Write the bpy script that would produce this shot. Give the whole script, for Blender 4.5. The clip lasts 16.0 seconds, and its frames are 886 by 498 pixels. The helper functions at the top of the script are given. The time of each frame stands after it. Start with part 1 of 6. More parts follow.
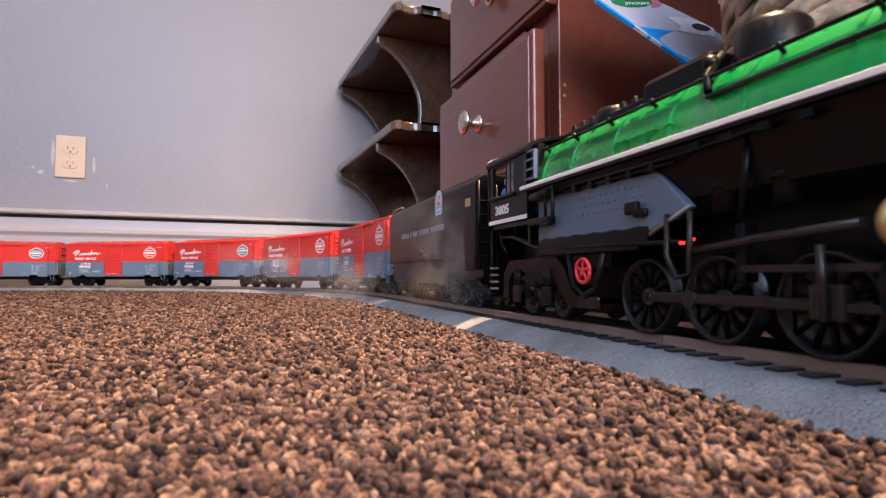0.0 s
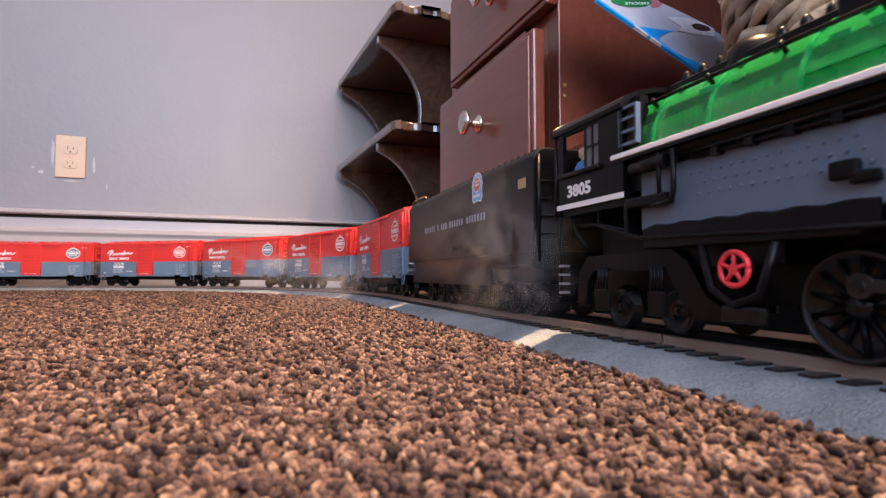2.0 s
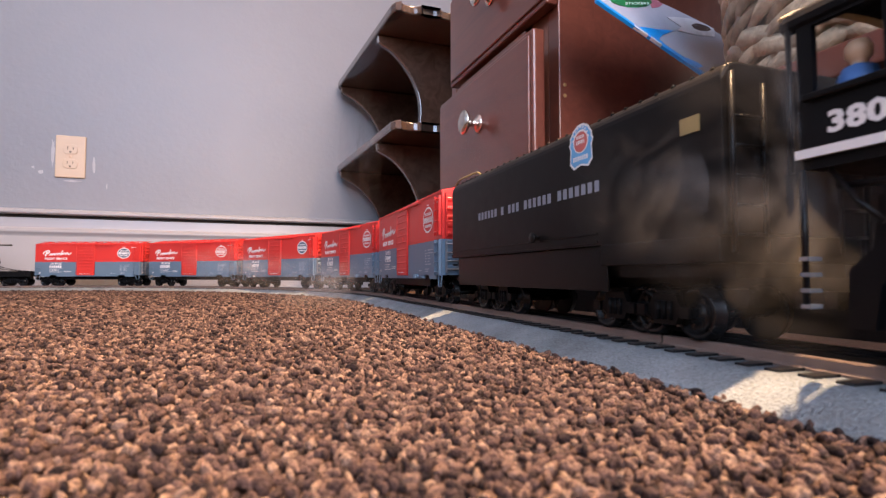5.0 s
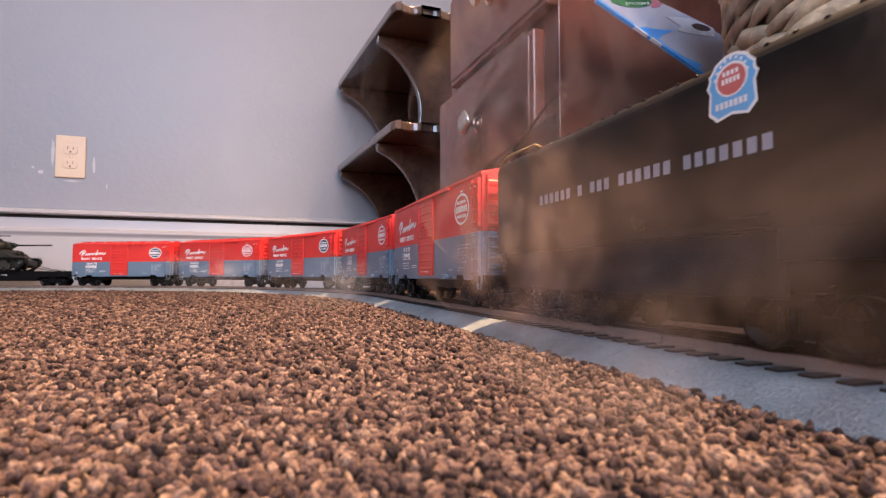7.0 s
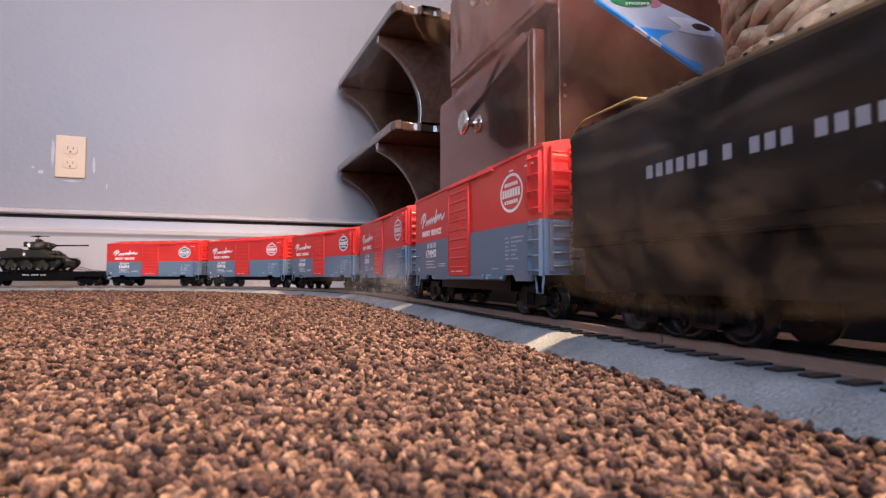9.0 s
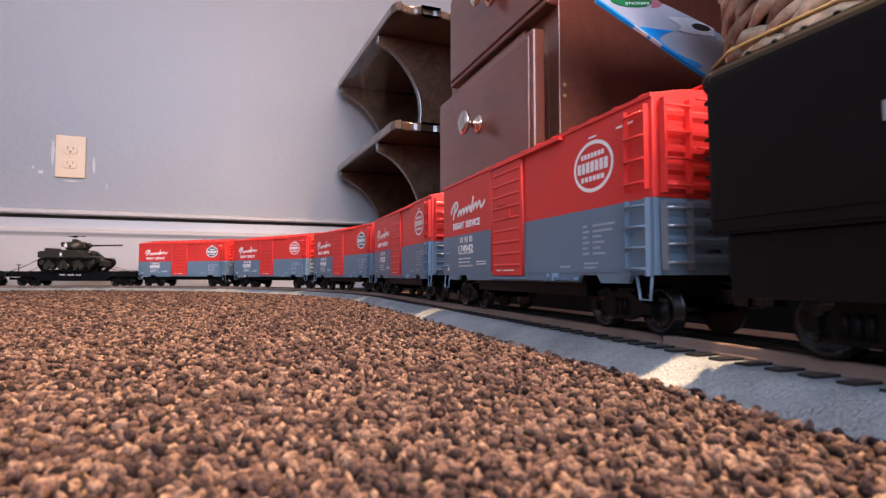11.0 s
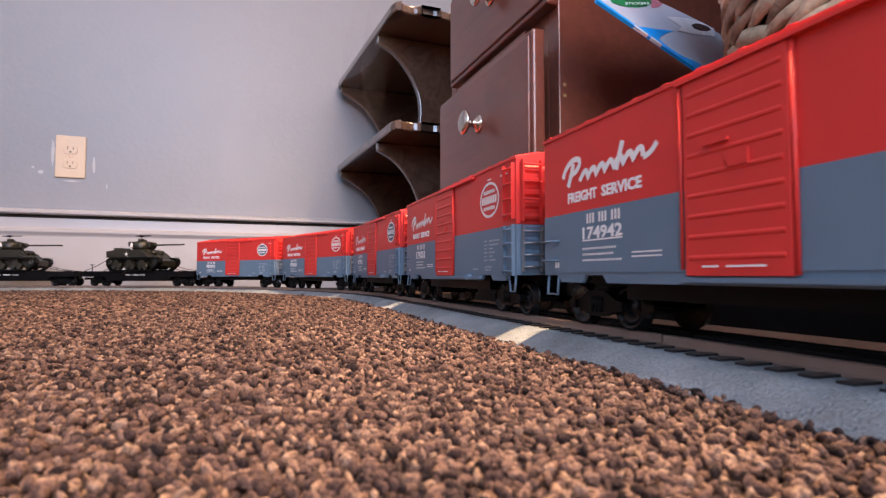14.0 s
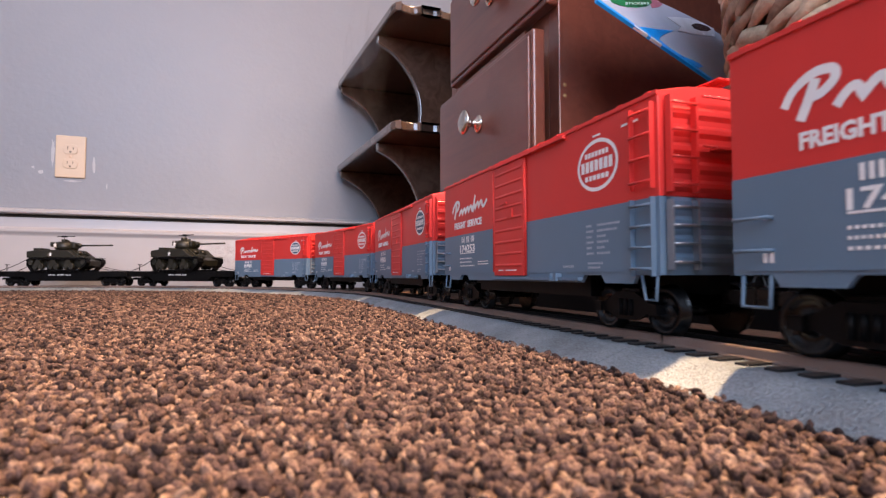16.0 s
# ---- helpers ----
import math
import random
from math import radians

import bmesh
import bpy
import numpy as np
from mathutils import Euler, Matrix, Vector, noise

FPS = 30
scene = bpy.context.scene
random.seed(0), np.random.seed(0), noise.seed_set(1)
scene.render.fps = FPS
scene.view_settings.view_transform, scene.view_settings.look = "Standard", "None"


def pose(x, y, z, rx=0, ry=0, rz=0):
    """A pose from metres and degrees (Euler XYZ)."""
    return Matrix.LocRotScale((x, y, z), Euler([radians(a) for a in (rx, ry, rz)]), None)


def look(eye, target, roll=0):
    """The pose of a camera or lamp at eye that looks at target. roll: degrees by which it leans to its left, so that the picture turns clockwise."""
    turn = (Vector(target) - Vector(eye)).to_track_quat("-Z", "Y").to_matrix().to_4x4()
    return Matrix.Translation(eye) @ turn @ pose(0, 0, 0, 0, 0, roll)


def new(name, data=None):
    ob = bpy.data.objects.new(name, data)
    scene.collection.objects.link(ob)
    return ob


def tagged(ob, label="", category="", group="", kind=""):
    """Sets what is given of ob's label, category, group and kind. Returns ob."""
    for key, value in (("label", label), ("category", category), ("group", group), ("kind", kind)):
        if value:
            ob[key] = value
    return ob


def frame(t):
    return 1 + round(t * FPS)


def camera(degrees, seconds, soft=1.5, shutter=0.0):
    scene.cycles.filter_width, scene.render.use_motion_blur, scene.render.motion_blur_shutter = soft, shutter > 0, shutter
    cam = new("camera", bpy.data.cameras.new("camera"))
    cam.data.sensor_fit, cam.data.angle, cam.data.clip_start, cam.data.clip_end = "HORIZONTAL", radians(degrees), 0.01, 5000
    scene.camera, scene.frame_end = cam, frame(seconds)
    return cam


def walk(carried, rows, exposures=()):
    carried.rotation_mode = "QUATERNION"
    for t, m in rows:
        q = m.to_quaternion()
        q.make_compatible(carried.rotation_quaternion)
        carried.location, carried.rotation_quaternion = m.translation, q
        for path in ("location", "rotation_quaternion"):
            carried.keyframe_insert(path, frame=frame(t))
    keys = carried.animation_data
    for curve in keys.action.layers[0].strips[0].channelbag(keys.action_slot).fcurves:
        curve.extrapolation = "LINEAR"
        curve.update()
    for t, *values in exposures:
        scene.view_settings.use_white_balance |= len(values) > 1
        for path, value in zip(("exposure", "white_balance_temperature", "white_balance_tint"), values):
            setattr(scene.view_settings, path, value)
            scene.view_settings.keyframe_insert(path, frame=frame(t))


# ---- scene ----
EYE = 0.044
cam = camera(78.9, 16.0, soft=1.25, shutter=0.5)
CAM_POSE = pose(0, 0, EYE, 90 + 2.77, 0, 0)
walk(cam, [(0, CAM_POSE), (16.0, CAM_POSE)])
cam.data.dof.use_dof, cam.data.dof.focus_distance, cam.data.dof.aperture_fstop = True, 0.46, 25.0

# ---- the room's own axes: a runs along the back wall, b along the side wall ----
TURN = 20.5
ROOM = pose(0, 0, 0, 0, 0, TURN)
SIDE_A, LEFT_A, BACK_B, REAR_B, CEIL = 0.86, -2.7, 1.705, -1.7, 2.4

# ---- light ----
world = bpy.data.worlds.new("sky")
scene.world = world
world.use_nodes = True
sky = world.node_tree.nodes.new("ShaderNodeTexSky")
sky.sky_type, sky.sun_disc = "NISHITA", False
sky.sun_elevation, sky.sun_rotation = radians(35), radians(200)
world.node_tree.links.new(sky.outputs[0], world.node_tree.nodes["Background"].inputs[0])
world.node_tree.nodes["Background"].inputs[1].default_value = 0.10
scene.view_settings.exposure = 0.34


def area(name, a, b, z, target, sx, sy, power, colour):
    d = bpy.data.lights.new(name, "AREA")
    d.shape, d.size, d.size_y, d.energy, d.color = "RECTANGLE", sx, sy, power, colour
    o = new(name, d)
    o.matrix_world = ROOM @ look((a, b, z), target)
    return o


area("rear_window_light", -0.80, REAR_B + 0.03, 1.45, (-0.6, 0, 1.2), 1.25, 1.3, 43, (0.53, 0.69, 1.0))
area("left_window_light", LEFT_A + 0.03, 0.25, 1.45, (0, 0.25, 1.2), 1.3, 1.3, 3.5, (0.52, 0.68, 1.0))
# warm frontal light added at the rear wall; no doorway there is known
area("added_warm_rear_light", 0.25, REAR_B + 0.03, 1.15, (0.25, 0, 1.0), 0.7, 1.5, 62, (1.0, 0.76, 0.70))
# a recessed downlight over the cabinet
downlight = area("downlight_lamp", 0.66, 0.36, CEIL - 0.02, (0.15, 0.22, 0), 0.07, 0.07, 40, (1.0, 0.63, 0.35))
downlight.data.spread = radians(76)


# ---- materials ----
def mat(name, colour, rough=0.5, metal=0.0, grain=0.12, scale=60.0, bump=0.0, bump_scale=200.0, island=0.0, coat=0.0, spec=0.5, blotch=6.0, each=0.0):
    """A painted, moulded or natural surface: base colour with two scales of variation, and fine relief."""
    m = bpy.data.materials.new(name)
    m.use_nodes = True
    nt = m.node_tree
    N, L = nt.nodes, nt.links
    bs = N["Principled BSDF"]
    co = N.new("ShaderNodeTexCoord")
    n1, n2 = N.new("ShaderNodeTexNoise"), N.new("ShaderNodeTexNoise")
    n1.inputs["Scale"].default_value, n1.inputs["Detail"].default_value = scale, 5
    n2.inputs["Scale"].default_value, n2.inputs["Detail"].default_value = blotch, 3
    L.new(co.outputs["Object"], n1.inputs["Vector"])
    L.new(co.outputs["Object"], n2.inputs["Vector"])
    add = N.new("ShaderNodeMath")
    add.operation = "ADD"
    L.new(n1.outputs["Fac"], add.inputs[0])
    L.new(n2.outputs["Fac"], add.inputs[1])
    mr = N.new("ShaderNodeMapRange")
    mr.inputs["From Min"].default_value, mr.inputs["From Max"].default_value = 0.6, 1.4
    mr.inputs["To Min"].default_value, mr.inputs["To Max"].default_value = 1 - grain, 1 + grain
    L.new(add.outputs[0], mr.inputs["Value"])
    hs = N.new("ShaderNodeHueSaturation")
    hs.inputs["Color"].default_value = (*colour, 1)
    L.new(mr.outputs[0], hs.inputs["Value"])
    if each:
        oi, ev, em = N.new("ShaderNodeObjectInfo"), N.new("ShaderNodeMapRange"), N.new("ShaderNodeMath")
        ev.inputs["To Min"].default_value, ev.inputs["To Max"].default_value = 1 - each, 1 + each
        em.operation = "MULTIPLY"
        L.new(oi.outputs["Random"], ev.inputs["Value"])
        L.new(mr.outputs[0], em.inputs[0])
        L.new(ev.outputs[0], em.inputs[1])
        L.new(em.outputs[0], hs.inputs["Value"])
    L.new(hs.outputs[0], bs.inputs["Base Color"])
    rr = N.new("ShaderNodeMapRange")
    rr.inputs["To Min"].default_value, rr.inputs["To Max"].default_value = max(0.03, rough - 0.08), min(1, rough + 0.08)
    L.new(n1.outputs["Fac"], rr.inputs["Value"])
    L.new(rr.outputs[0], bs.inputs["Roughness"])
    bs.inputs["Metallic"].default_value = metal
    bs.inputs["Specular IOR Level"].default_value = spec
    bs.inputs["Coat Weight"].default_value = coat
    bs.inputs["Coat Roughness"].default_value = 0.12
    if bump:
        nb, bp = N.new("ShaderNodeTexNoise"), N.new("ShaderNodeBump")
        nb.inputs["Scale"].default_value, nb.inputs["Detail"].default_value = bump_scale, 4
        L.new(co.outputs["Object"], nb.inputs["Vector"])
        bp.inputs["Strength"].default_value, bp.inputs["Distance"].default_value = bump, 0.002
        L.new(nb.outputs["Fac"], bp.inputs["Height"])
        L.new(bp.outputs[0], bs.inputs["Normal"])
    return m


def wood(name, dark, light, rough=0.3, coat=0.4, along="Z", stretch=12.0):
    """Stained, varnished wood with long grain."""
    m = mat(name, dark, rough, coat=coat)
    N, L = m.node_tree.nodes, m.node_tree.links
    bs = N["Principled BSDF"]
    for k in list(bs.inputs["Roughness"].links):
        L.remove(k)
    bs.inputs["Roughness"].default_value, bs.inputs["Coat Roughness"].default_value = rough, 0.07
    co = N.new("ShaderNodeTexCoord")
    mp = N.new("ShaderNodeMapping")
    sc = {"X": (2, stretch, stretch), "Y": (stretch, 2, stretch), "Z": (stretch, stretch, 2)}[along]
    mp.inputs["Scale"].default_value = sc
    n = N.new("ShaderNodeTexNoise")
    n.inputs["Scale"].default_value, n.inputs["Detail"].default_value, n.inputs["Distortion"].default_value = 3.0, 8, 1.2
    cr = N.new("ShaderNodeValToRGB")
    cr.color_ramp.elements[0].position, cr.color_ramp.elements[1].position = 0.32, 0.7
    cr.color_ramp.elements[0].color, cr.color_ramp.elements[1].color = (*dark, 1), (*light, 1)
    L.new(co.outputs["Object"], mp.inputs["Vector"])
    L.new(mp.outputs[0], n.inputs["Vector"])
    L.new(n.outputs["Fac"], cr.inputs["Fac"])
    L.new(cr.outputs[0], bs.inputs["Base Color"])
    return m


def yarn(name):
    """Looped wool yarn, each loop of its own brown."""
    m = bpy.data.materials.new(name)
    m.use_nodes = True
    N, L = m.node_tree.nodes, m.node_tree.links
    bs = N["Principled BSDF"]
    g = N.new("ShaderNodeNewGeometry")
    cr = N.new("ShaderNodeValToRGB")
    cols = [(0.0, (0.013, 0.009, 0.0092)), (0.24, (0.033, 0.0205, 0.0185)), (0.55, (0.070, 0.042, 0.0345)), (0.82, (0.113, 0.070, 0.054)), (1.0, (0.182, 0.122, 0.090))]
    els = cr.color_ramp.elements
    els[0].color, els[1].color = (*cols[0][1], 1), (*cols[-1][1], 1)
    for pos, c in cols[1:-1]:
        els.new(pos).color = (*c, 1)
    L.new(g.outputs["Random Per Island"], cr.inputs["Fac"])
    co, n = N.new("ShaderNodeTexCoord"), N.new("ShaderNodeTexNoise")
    n.inputs["Scale"].default_value, n.inputs["Detail"].default_value = 1500, 3
    L.new(co.outputs["Object"], n.inputs["Vector"])
    hs = N.new("ShaderNodeHueSaturation")
    hs.inputs["Value"].default_value, hs.inputs["Saturation"].default_value = 1.45, 1.0
    L.new(cr.outputs[0], hs.inputs["Color"])
    mr = N.new("ShaderNodeMapRange")
    mr.inputs["To Min"].default_value, mr.inputs["To Max"].default_value = 0.55, 1.75
    mr.inputs["From Min"].default_value, mr.inputs["From Max"].default_value = 0.3, 0.7
    L.new(n.outputs["Fac"], mr.inputs["Value"])
    L.new(mr.outputs[0], hs.inputs["Value"])
    L.new(hs.outputs[0], bs.inputs["Base Color"])
    bs.inputs["Roughness"].default_value = 0.9
    bs.inputs["Specular IOR Level"].default_value = 0.15
    bp = N.new("ShaderNodeBump")
    bp.inputs["Strength"].default_value, bp.inputs["Distance"].default_value = 0.8, 0.0008
    L.new(n.outputs["Fac"], bp.inputs["Height"])
    L.new(bp.outputs[0], bs.inputs["Normal"])
    return m


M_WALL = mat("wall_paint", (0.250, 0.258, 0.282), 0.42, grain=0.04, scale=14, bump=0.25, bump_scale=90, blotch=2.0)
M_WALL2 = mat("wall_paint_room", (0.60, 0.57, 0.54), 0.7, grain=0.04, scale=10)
M_CEIL = mat("ceiling_paint", (0.78, 0.77, 0.75), 0.8, grain=0.03, scale=20)
M_TRIM = mat("white_trim_paint", (0.43, 0.41, 0.41), 0.32, grain=0.03, scale=30, bump=0.06, bump_scale=60)
M_PLATE = mat("ivory_plastic", (0.62, 0.47, 0.32), 0.35, grain=0.04, scale=40)
M_DARK = mat("slot_black", (0.02, 0.018, 0.016), 0.6)
M_CARPET = mat("carpet_backing", (0.08, 0.048, 0.034), 0.95, grain=0.5, scale=260, bump=0.9, bump_scale=220, spec=0.1)
M_YARN = yarn("carpet_yarn")
M_DESK = wood("cherry_stained_wood", (0.125, 0.034, 0.021), (0.165, 0.049, 0.029), 0.33, 0.35, "Y", 22.0)
M_DESK_V = wood("cherry_stained_stile", (0.150, 0.040, 0.019), (0.205, 0.060, 0.029), 0.30, 0.4, "Z", 22.0)
M_SHELF = wood("dark_walnut_wood", (0.062, 0.034, 0.023), (0.105, 0.062, 0.043), 0.22, 0.8, "Y")
M_KNOB = mat("brushed_nickel", (0.62, 0.60, 0.56), 0.22, metal=1.0, grain=0.05)
M_ROADBED = mat("grey_ballast_plastic", (0.195, 0.225, 0.250), 0.6, grain=0.55, scale=900, bump=0.8, bump_scale=900, spec=0.3, blotch=30)
M_TIE = mat("black_tie_plastic", (0.010, 0.010, 0.011), 0.35, grain=0.3, scale=300, coat=0.15, spec=0.3)
M_RAIL = mat("weathered_rail", (0.24, 0.17, 0.14), 0.5, metal=0.15, grain=0.15, scale=120)
M_RAILTOP = mat("centre_and_shaded_rail", (0.03, 0.028, 0.028), 0.35, metal=0.6)
M_RED = mat("red_car_paint", (0.64, 0.040, 0.034), 0.42, grain=0.05, scale=50, spec=0.3)
M_GREY = mat("grey_car_paint", (0.125, 0.192, 0.262), 0.45, grain=0.06, scale=50, spec=0.3)
M_BLACK = mat("black_car_plastic", (0.003, 0.003, 0.0034), 0.45, spec=0.12, grain=0.25, scale=200)
M_DIMTEXT = mat("dim_blue_grey_print", (0.23, 0.26, 0.32), 0.5, grain=0.1)
M_STENCIL = mat("pale_blue_stencil", (0.42, 0.47, 0.55), 0.5, grain=0.1)
M_WHITE = mat("white_lettering", (0.82, 0.81, 0.80), 0.5, grain=0.03)
M_NAVY = mat("navy_emblem", (0.03, 0.07, 0.13), 0.5)
M_WHEEL = mat("dark_wheel_steel", (0.0045, 0.0045, 0.005), 0.27, spec=0.30, grain=0.2)
M_SILVER = mat("bare_grey_metal", (0.30, 0.31, 0.33), 0.35, metal=0.6)
M_ENGINE = mat("satin_black_engine", (0.0036, 0.0037, 0.0045), 0.32, grain=0.25, scale=160, spec=0.17)
M_TENDER = mat("black_tender_paint", (0.0055, 0.005, 0.005), 0.40, grain=0.2, scale=90, spec=0.13)
M_GREEN = mat("green_boiler_paint", (0.003, 0.255, 0.056), 0.28, grain=0.06, scale=60, coat=0.12, spec=0.4)
M_STEEL_BLUE = mat("graphite_firebox", (0.105, 0.150, 0.215), 0.42, metal=0.1, grain=0.12, scale=120)
M_CREAM = mat("roof_edge_highlight", (0.62, 0.50, 0.30), 0.5)
M_REDWHEEL = mat("red_valve_wheel", (0.70, 0.035, 0.05), 0.45)
M_ROD = mat("dull_rod_steel", (0.016, 0.013, 0.0125), 0.36, metal=0.3, grain=0.15)
M_SHIELD = mat("pale_blue_emblem", (0.13, 0.42, 0.74), 0.5)
M_SHIELD2 = mat("red_emblem_disc", (0.55, 0.13, 0.12), 0.5)
M_GOLD = mat("brass_plate", (0.42, 0.32, 0.14), 0.35, metal=0.6)
M_OLIVE = mat("olive_drab_paint", (0.013, 0.012, 0.0065), 0.42, grain=0.3, scale=90)
M_BASKET = mat("woven_water_hyacinth", (0.41, 0.325, 0.225), 0.62, grain=0.5, scale=160, bump=0.45, bump_scale=420, blotch=45, each=0.35)
M_BLUE = mat("bright_blue_card", (0.012, 0.36, 0.95), 0.3)
M_COVER = mat("glossy_grey_cover", (0.56, 0.60, 0.72), 0.22, grain=0.06, scale=30, coat=0.5)
M_COVER_WHITE = mat("white_print", (0.82, 0.85, 0.92), 0.25, coat=0.4)
M_COVER_DARK = mat("dark_print", (0.05, 0.04, 0.05), 0.25, coat=0.4)
M_COVER_PINK = mat("pink_print", (0.55, 0.20, 0.28), 0.25, coat=0.4)
M_COVER_GREEN = mat("green_badge_print", (0.03, 0.24, 0.09), 0.25, coat=0.4)
M_PAGES = mat("page_edges", (0.66, 0.63, 0.57), 0.8)
M_GLASS = mat("window_tint", (0.10, 0.10, 0.11), 0.1)
M_BLUECOAT = mat("blue_figure_paint", (0.05, 0.16, 0.42), 0.5)


# ---- mesh helpers ----
def box(bm, x0, x1, y0, y1, z0, z1, m=0, bevel=0.0):
    vs = [bm.verts.new((x, y, z)) for x in (x0, x1) for y in (y0, y1) for z in (z0, z1)]
    fs = [bm.faces.new([vs[i] for i in f]) for f in ((0, 1, 3, 2), (4, 6, 7, 5), (0, 4, 5, 1), (2, 3, 7, 6), (0, 2, 6, 4), (1, 5, 7, 3))]
    for f in fs:
        f.material_index = m
    if bevel:
        es = list({e for f in fs for e in f.edges})
        for f in bmesh.ops.bevel(bm, geom=es, offset=bevel, segments=2, affect="EDGES", profile=0.5)["faces"]:
            f.material_index = m
    return vs


def cyl(bm, p, q, r, n=12, m=0, r2=None, smooth=True):
    p, q = Vector(p), Vector(q)
    r2 = r if r2 is None else r2
    d = (q - p).normalized()
    u = d.orthogonal().normalized()
    w = d.cross(u)
    A = [bm.verts.new(p + (u * math.cos(t) + w * math.sin(t)) * r) for t in [2 * math.pi * i / n for i in range(n)]]
    B = [bm.verts.new(q + (u * math.cos(t) + w * math.sin(t)) * r2) for t in [2 * math.pi * i / n for i in range(n)]]
    for i in range(n):
        f = bm.faces.new((A[i], A[(i + 1) % n], B[(i + 1) % n], B[i]))
        f.material_index, f.smooth = m, smooth
    bm.faces.new(A[::-1]).material_index = m
    bm.faces.new(B).material_index = m


def tube(bm, pts, r, n=6, m=0):
    pts = [Vector(p) for p in pts]
    rings, u = [], None
    for i, p in enumerate(pts):
        d = (pts[min(i + 1, len(pts) - 1)] - pts[max(i - 1, 0)]).normalized()
        u = d.orthogonal() if u is None else (u - d * u.dot(d))
        u.normalize()
        w = d.cross(u)
        rings.append([bm.verts.new(p + (u * math.cos(2 * math.pi * k / n) + w * math.sin(2 * math.pi * k / n)) * r) for k in range(n)])
    for A, B in zip(rings, rings[1:]):
        for k in range(n):
            f = bm.faces.new((A[k], A[(k + 1) % n], B[(k + 1) % n], B[k]))
            f.material_index, f.smooth = m, True
    bm.faces.new(rings[0][::-1]).material_index = m
    bm.faces.new(rings[-1]).material_index = m


def prism(bm, outline, lo, hi, axis="y", m=0, bevel=0.0):
    """An outline of (u, v) pairs pushed from lo to hi along an axis: y takes (x, z), z takes (x, y), x takes (y, z)."""
    put = {"y": lambda u, v, h: (u, h, v), "z": lambda u, v, h: (u, v, h), "x": lambda u, v, h: (h, u, v)}[axis]
    A = [bm.verts.new(put(u, v, lo)) for u, v in outline]
    B = [bm.verts.new(put(u, v, hi)) for u, v in outline]
    n = len(outline)
    fs = [bm.faces.new(A), bm.faces.new(B[::-1])]
    for i in range(n):
        fs.append(bm.faces.new((A[i], B[i], B[(i + 1) % n], A[(i + 1) % n])))
    for f in fs:
        f.material_index = m
    bmesh.ops.recalc_face_normals(bm, faces=fs)
    if bevel:
        es = [e for e in set(fs[0].edges) | set(fs[1].edges)]
        for f in bmesh.ops.bevel(bm, geom=es, offset=bevel, segments=2, affect="EDGES", profile=0.5)["faces"]:
            f.material_index = m


def lathe(bm, prof, centre, axis, n=20, m=0, caps=True):
    """A profile of (distance along, radius) turned about an axis."""
    c, d = Vector(centre), Vector(axis).normalized()
    u = d.orthogonal().normalized()
    w = d.cross(u)
    rings = []
    for h, r in prof:
        rings.append([bm.verts.new(c + d * h + (u * math.cos(2 * math.pi * k / n) + w * math.sin(2 * math.pi * k / n)) * max(r, 1e-5)) for k in range(n)])
    for A, B in zip(rings, rings[1:]):
        for k in range(n):
            f = bm.faces.new((A[k], A[(k + 1) % n], B[(k + 1) % n], B[k]))
            f.smooth, f.material_index = True, m
    if not caps:
        return
    bm.faces.new(rings[0][::-1]).material_index = m
    bm.faces.new(rings[-1]).material_index = m


def mesh_of(name, bm, mats):
    me = bpy.data.meshes.new(name)
    bmesh.ops.recalc_face_normals(bm, faces=bm.faces[:])
    bm.to_mesh(me)
    bm.free()
    for m in mats if isinstance(mats, (list, tuple)) else [mats]:
        me.materials.append(m)
    return me


def part(name, bm, mats, parent=None, label="", m=None):
    ob = new(name, mesh_of(name, bm, mats))
    ob.parent = parent
    if m is not None:
        ob.matrix_basis = m
    return tagged(ob, label) if label else ob


def same(name, me, parent, m):
    ob = new(name, me)
    ob.parent, ob.matrix_basis = parent, m
    return ob


def letters(body, size, mat_, name="lettering", bold=0.0, width=None, depth=0.00012):
    """A mesh of the built-in font, lying in x (along) and z (up), its face towards -y."""
    cu = bpy.data.curves.new(name, "FONT")
    cu.body, cu.size, cu.extrude, cu.offset, cu.resolution_u = body, size, depth, bold, 2
    tmp = bpy.data.objects.new(name, cu)
    me = bpy.data.meshes.new_from_object(tmp)
    bpy.data.objects.remove(tmp)
    me.transform(Matrix.Rotation(radians(90), 4, "X"))
    if width:
        xs = [v.co.x for v in me.vertices]
        me.transform(Matrix.Translation((-min(xs), 0, 0)))
        me.transform(Matrix.Diagonal((width / (max(xs) - min(xs)), 1, 1, 1)))
    me.materials.clear()
    me.materials.append(mat_)
    return me


# ---- the way of the train ----
ARC_X, ARC_Y, ARC_R, ARC_END = -0.8803, 0.4263, 0.8764, 0.3279
RAIL_Z = 0.0215
S_END = (math.pi - ARC_END) * ARC_R


def track(s):
    if s < S_END:
        q = math.pi - s / ARC_R
        return Vector((ARC_X + ARC_R * math.cos(q), ARC_Y + ARC_R * math.sin(q), 0))
    e = Vector((ARC_X + ARC_R * math.cos(ARC_END), ARC_Y + ARC_R * math.sin(ARC_END), 0))
    return e + (s - S_END) * Vector((math.sin(ARC_END), -math.cos(ARC_END), 0))


def heading(s):
    q = max(math.pi - s / ARC_R, ARC_END)
    return Vector((math.sin(q), -math.cos(q), 0))


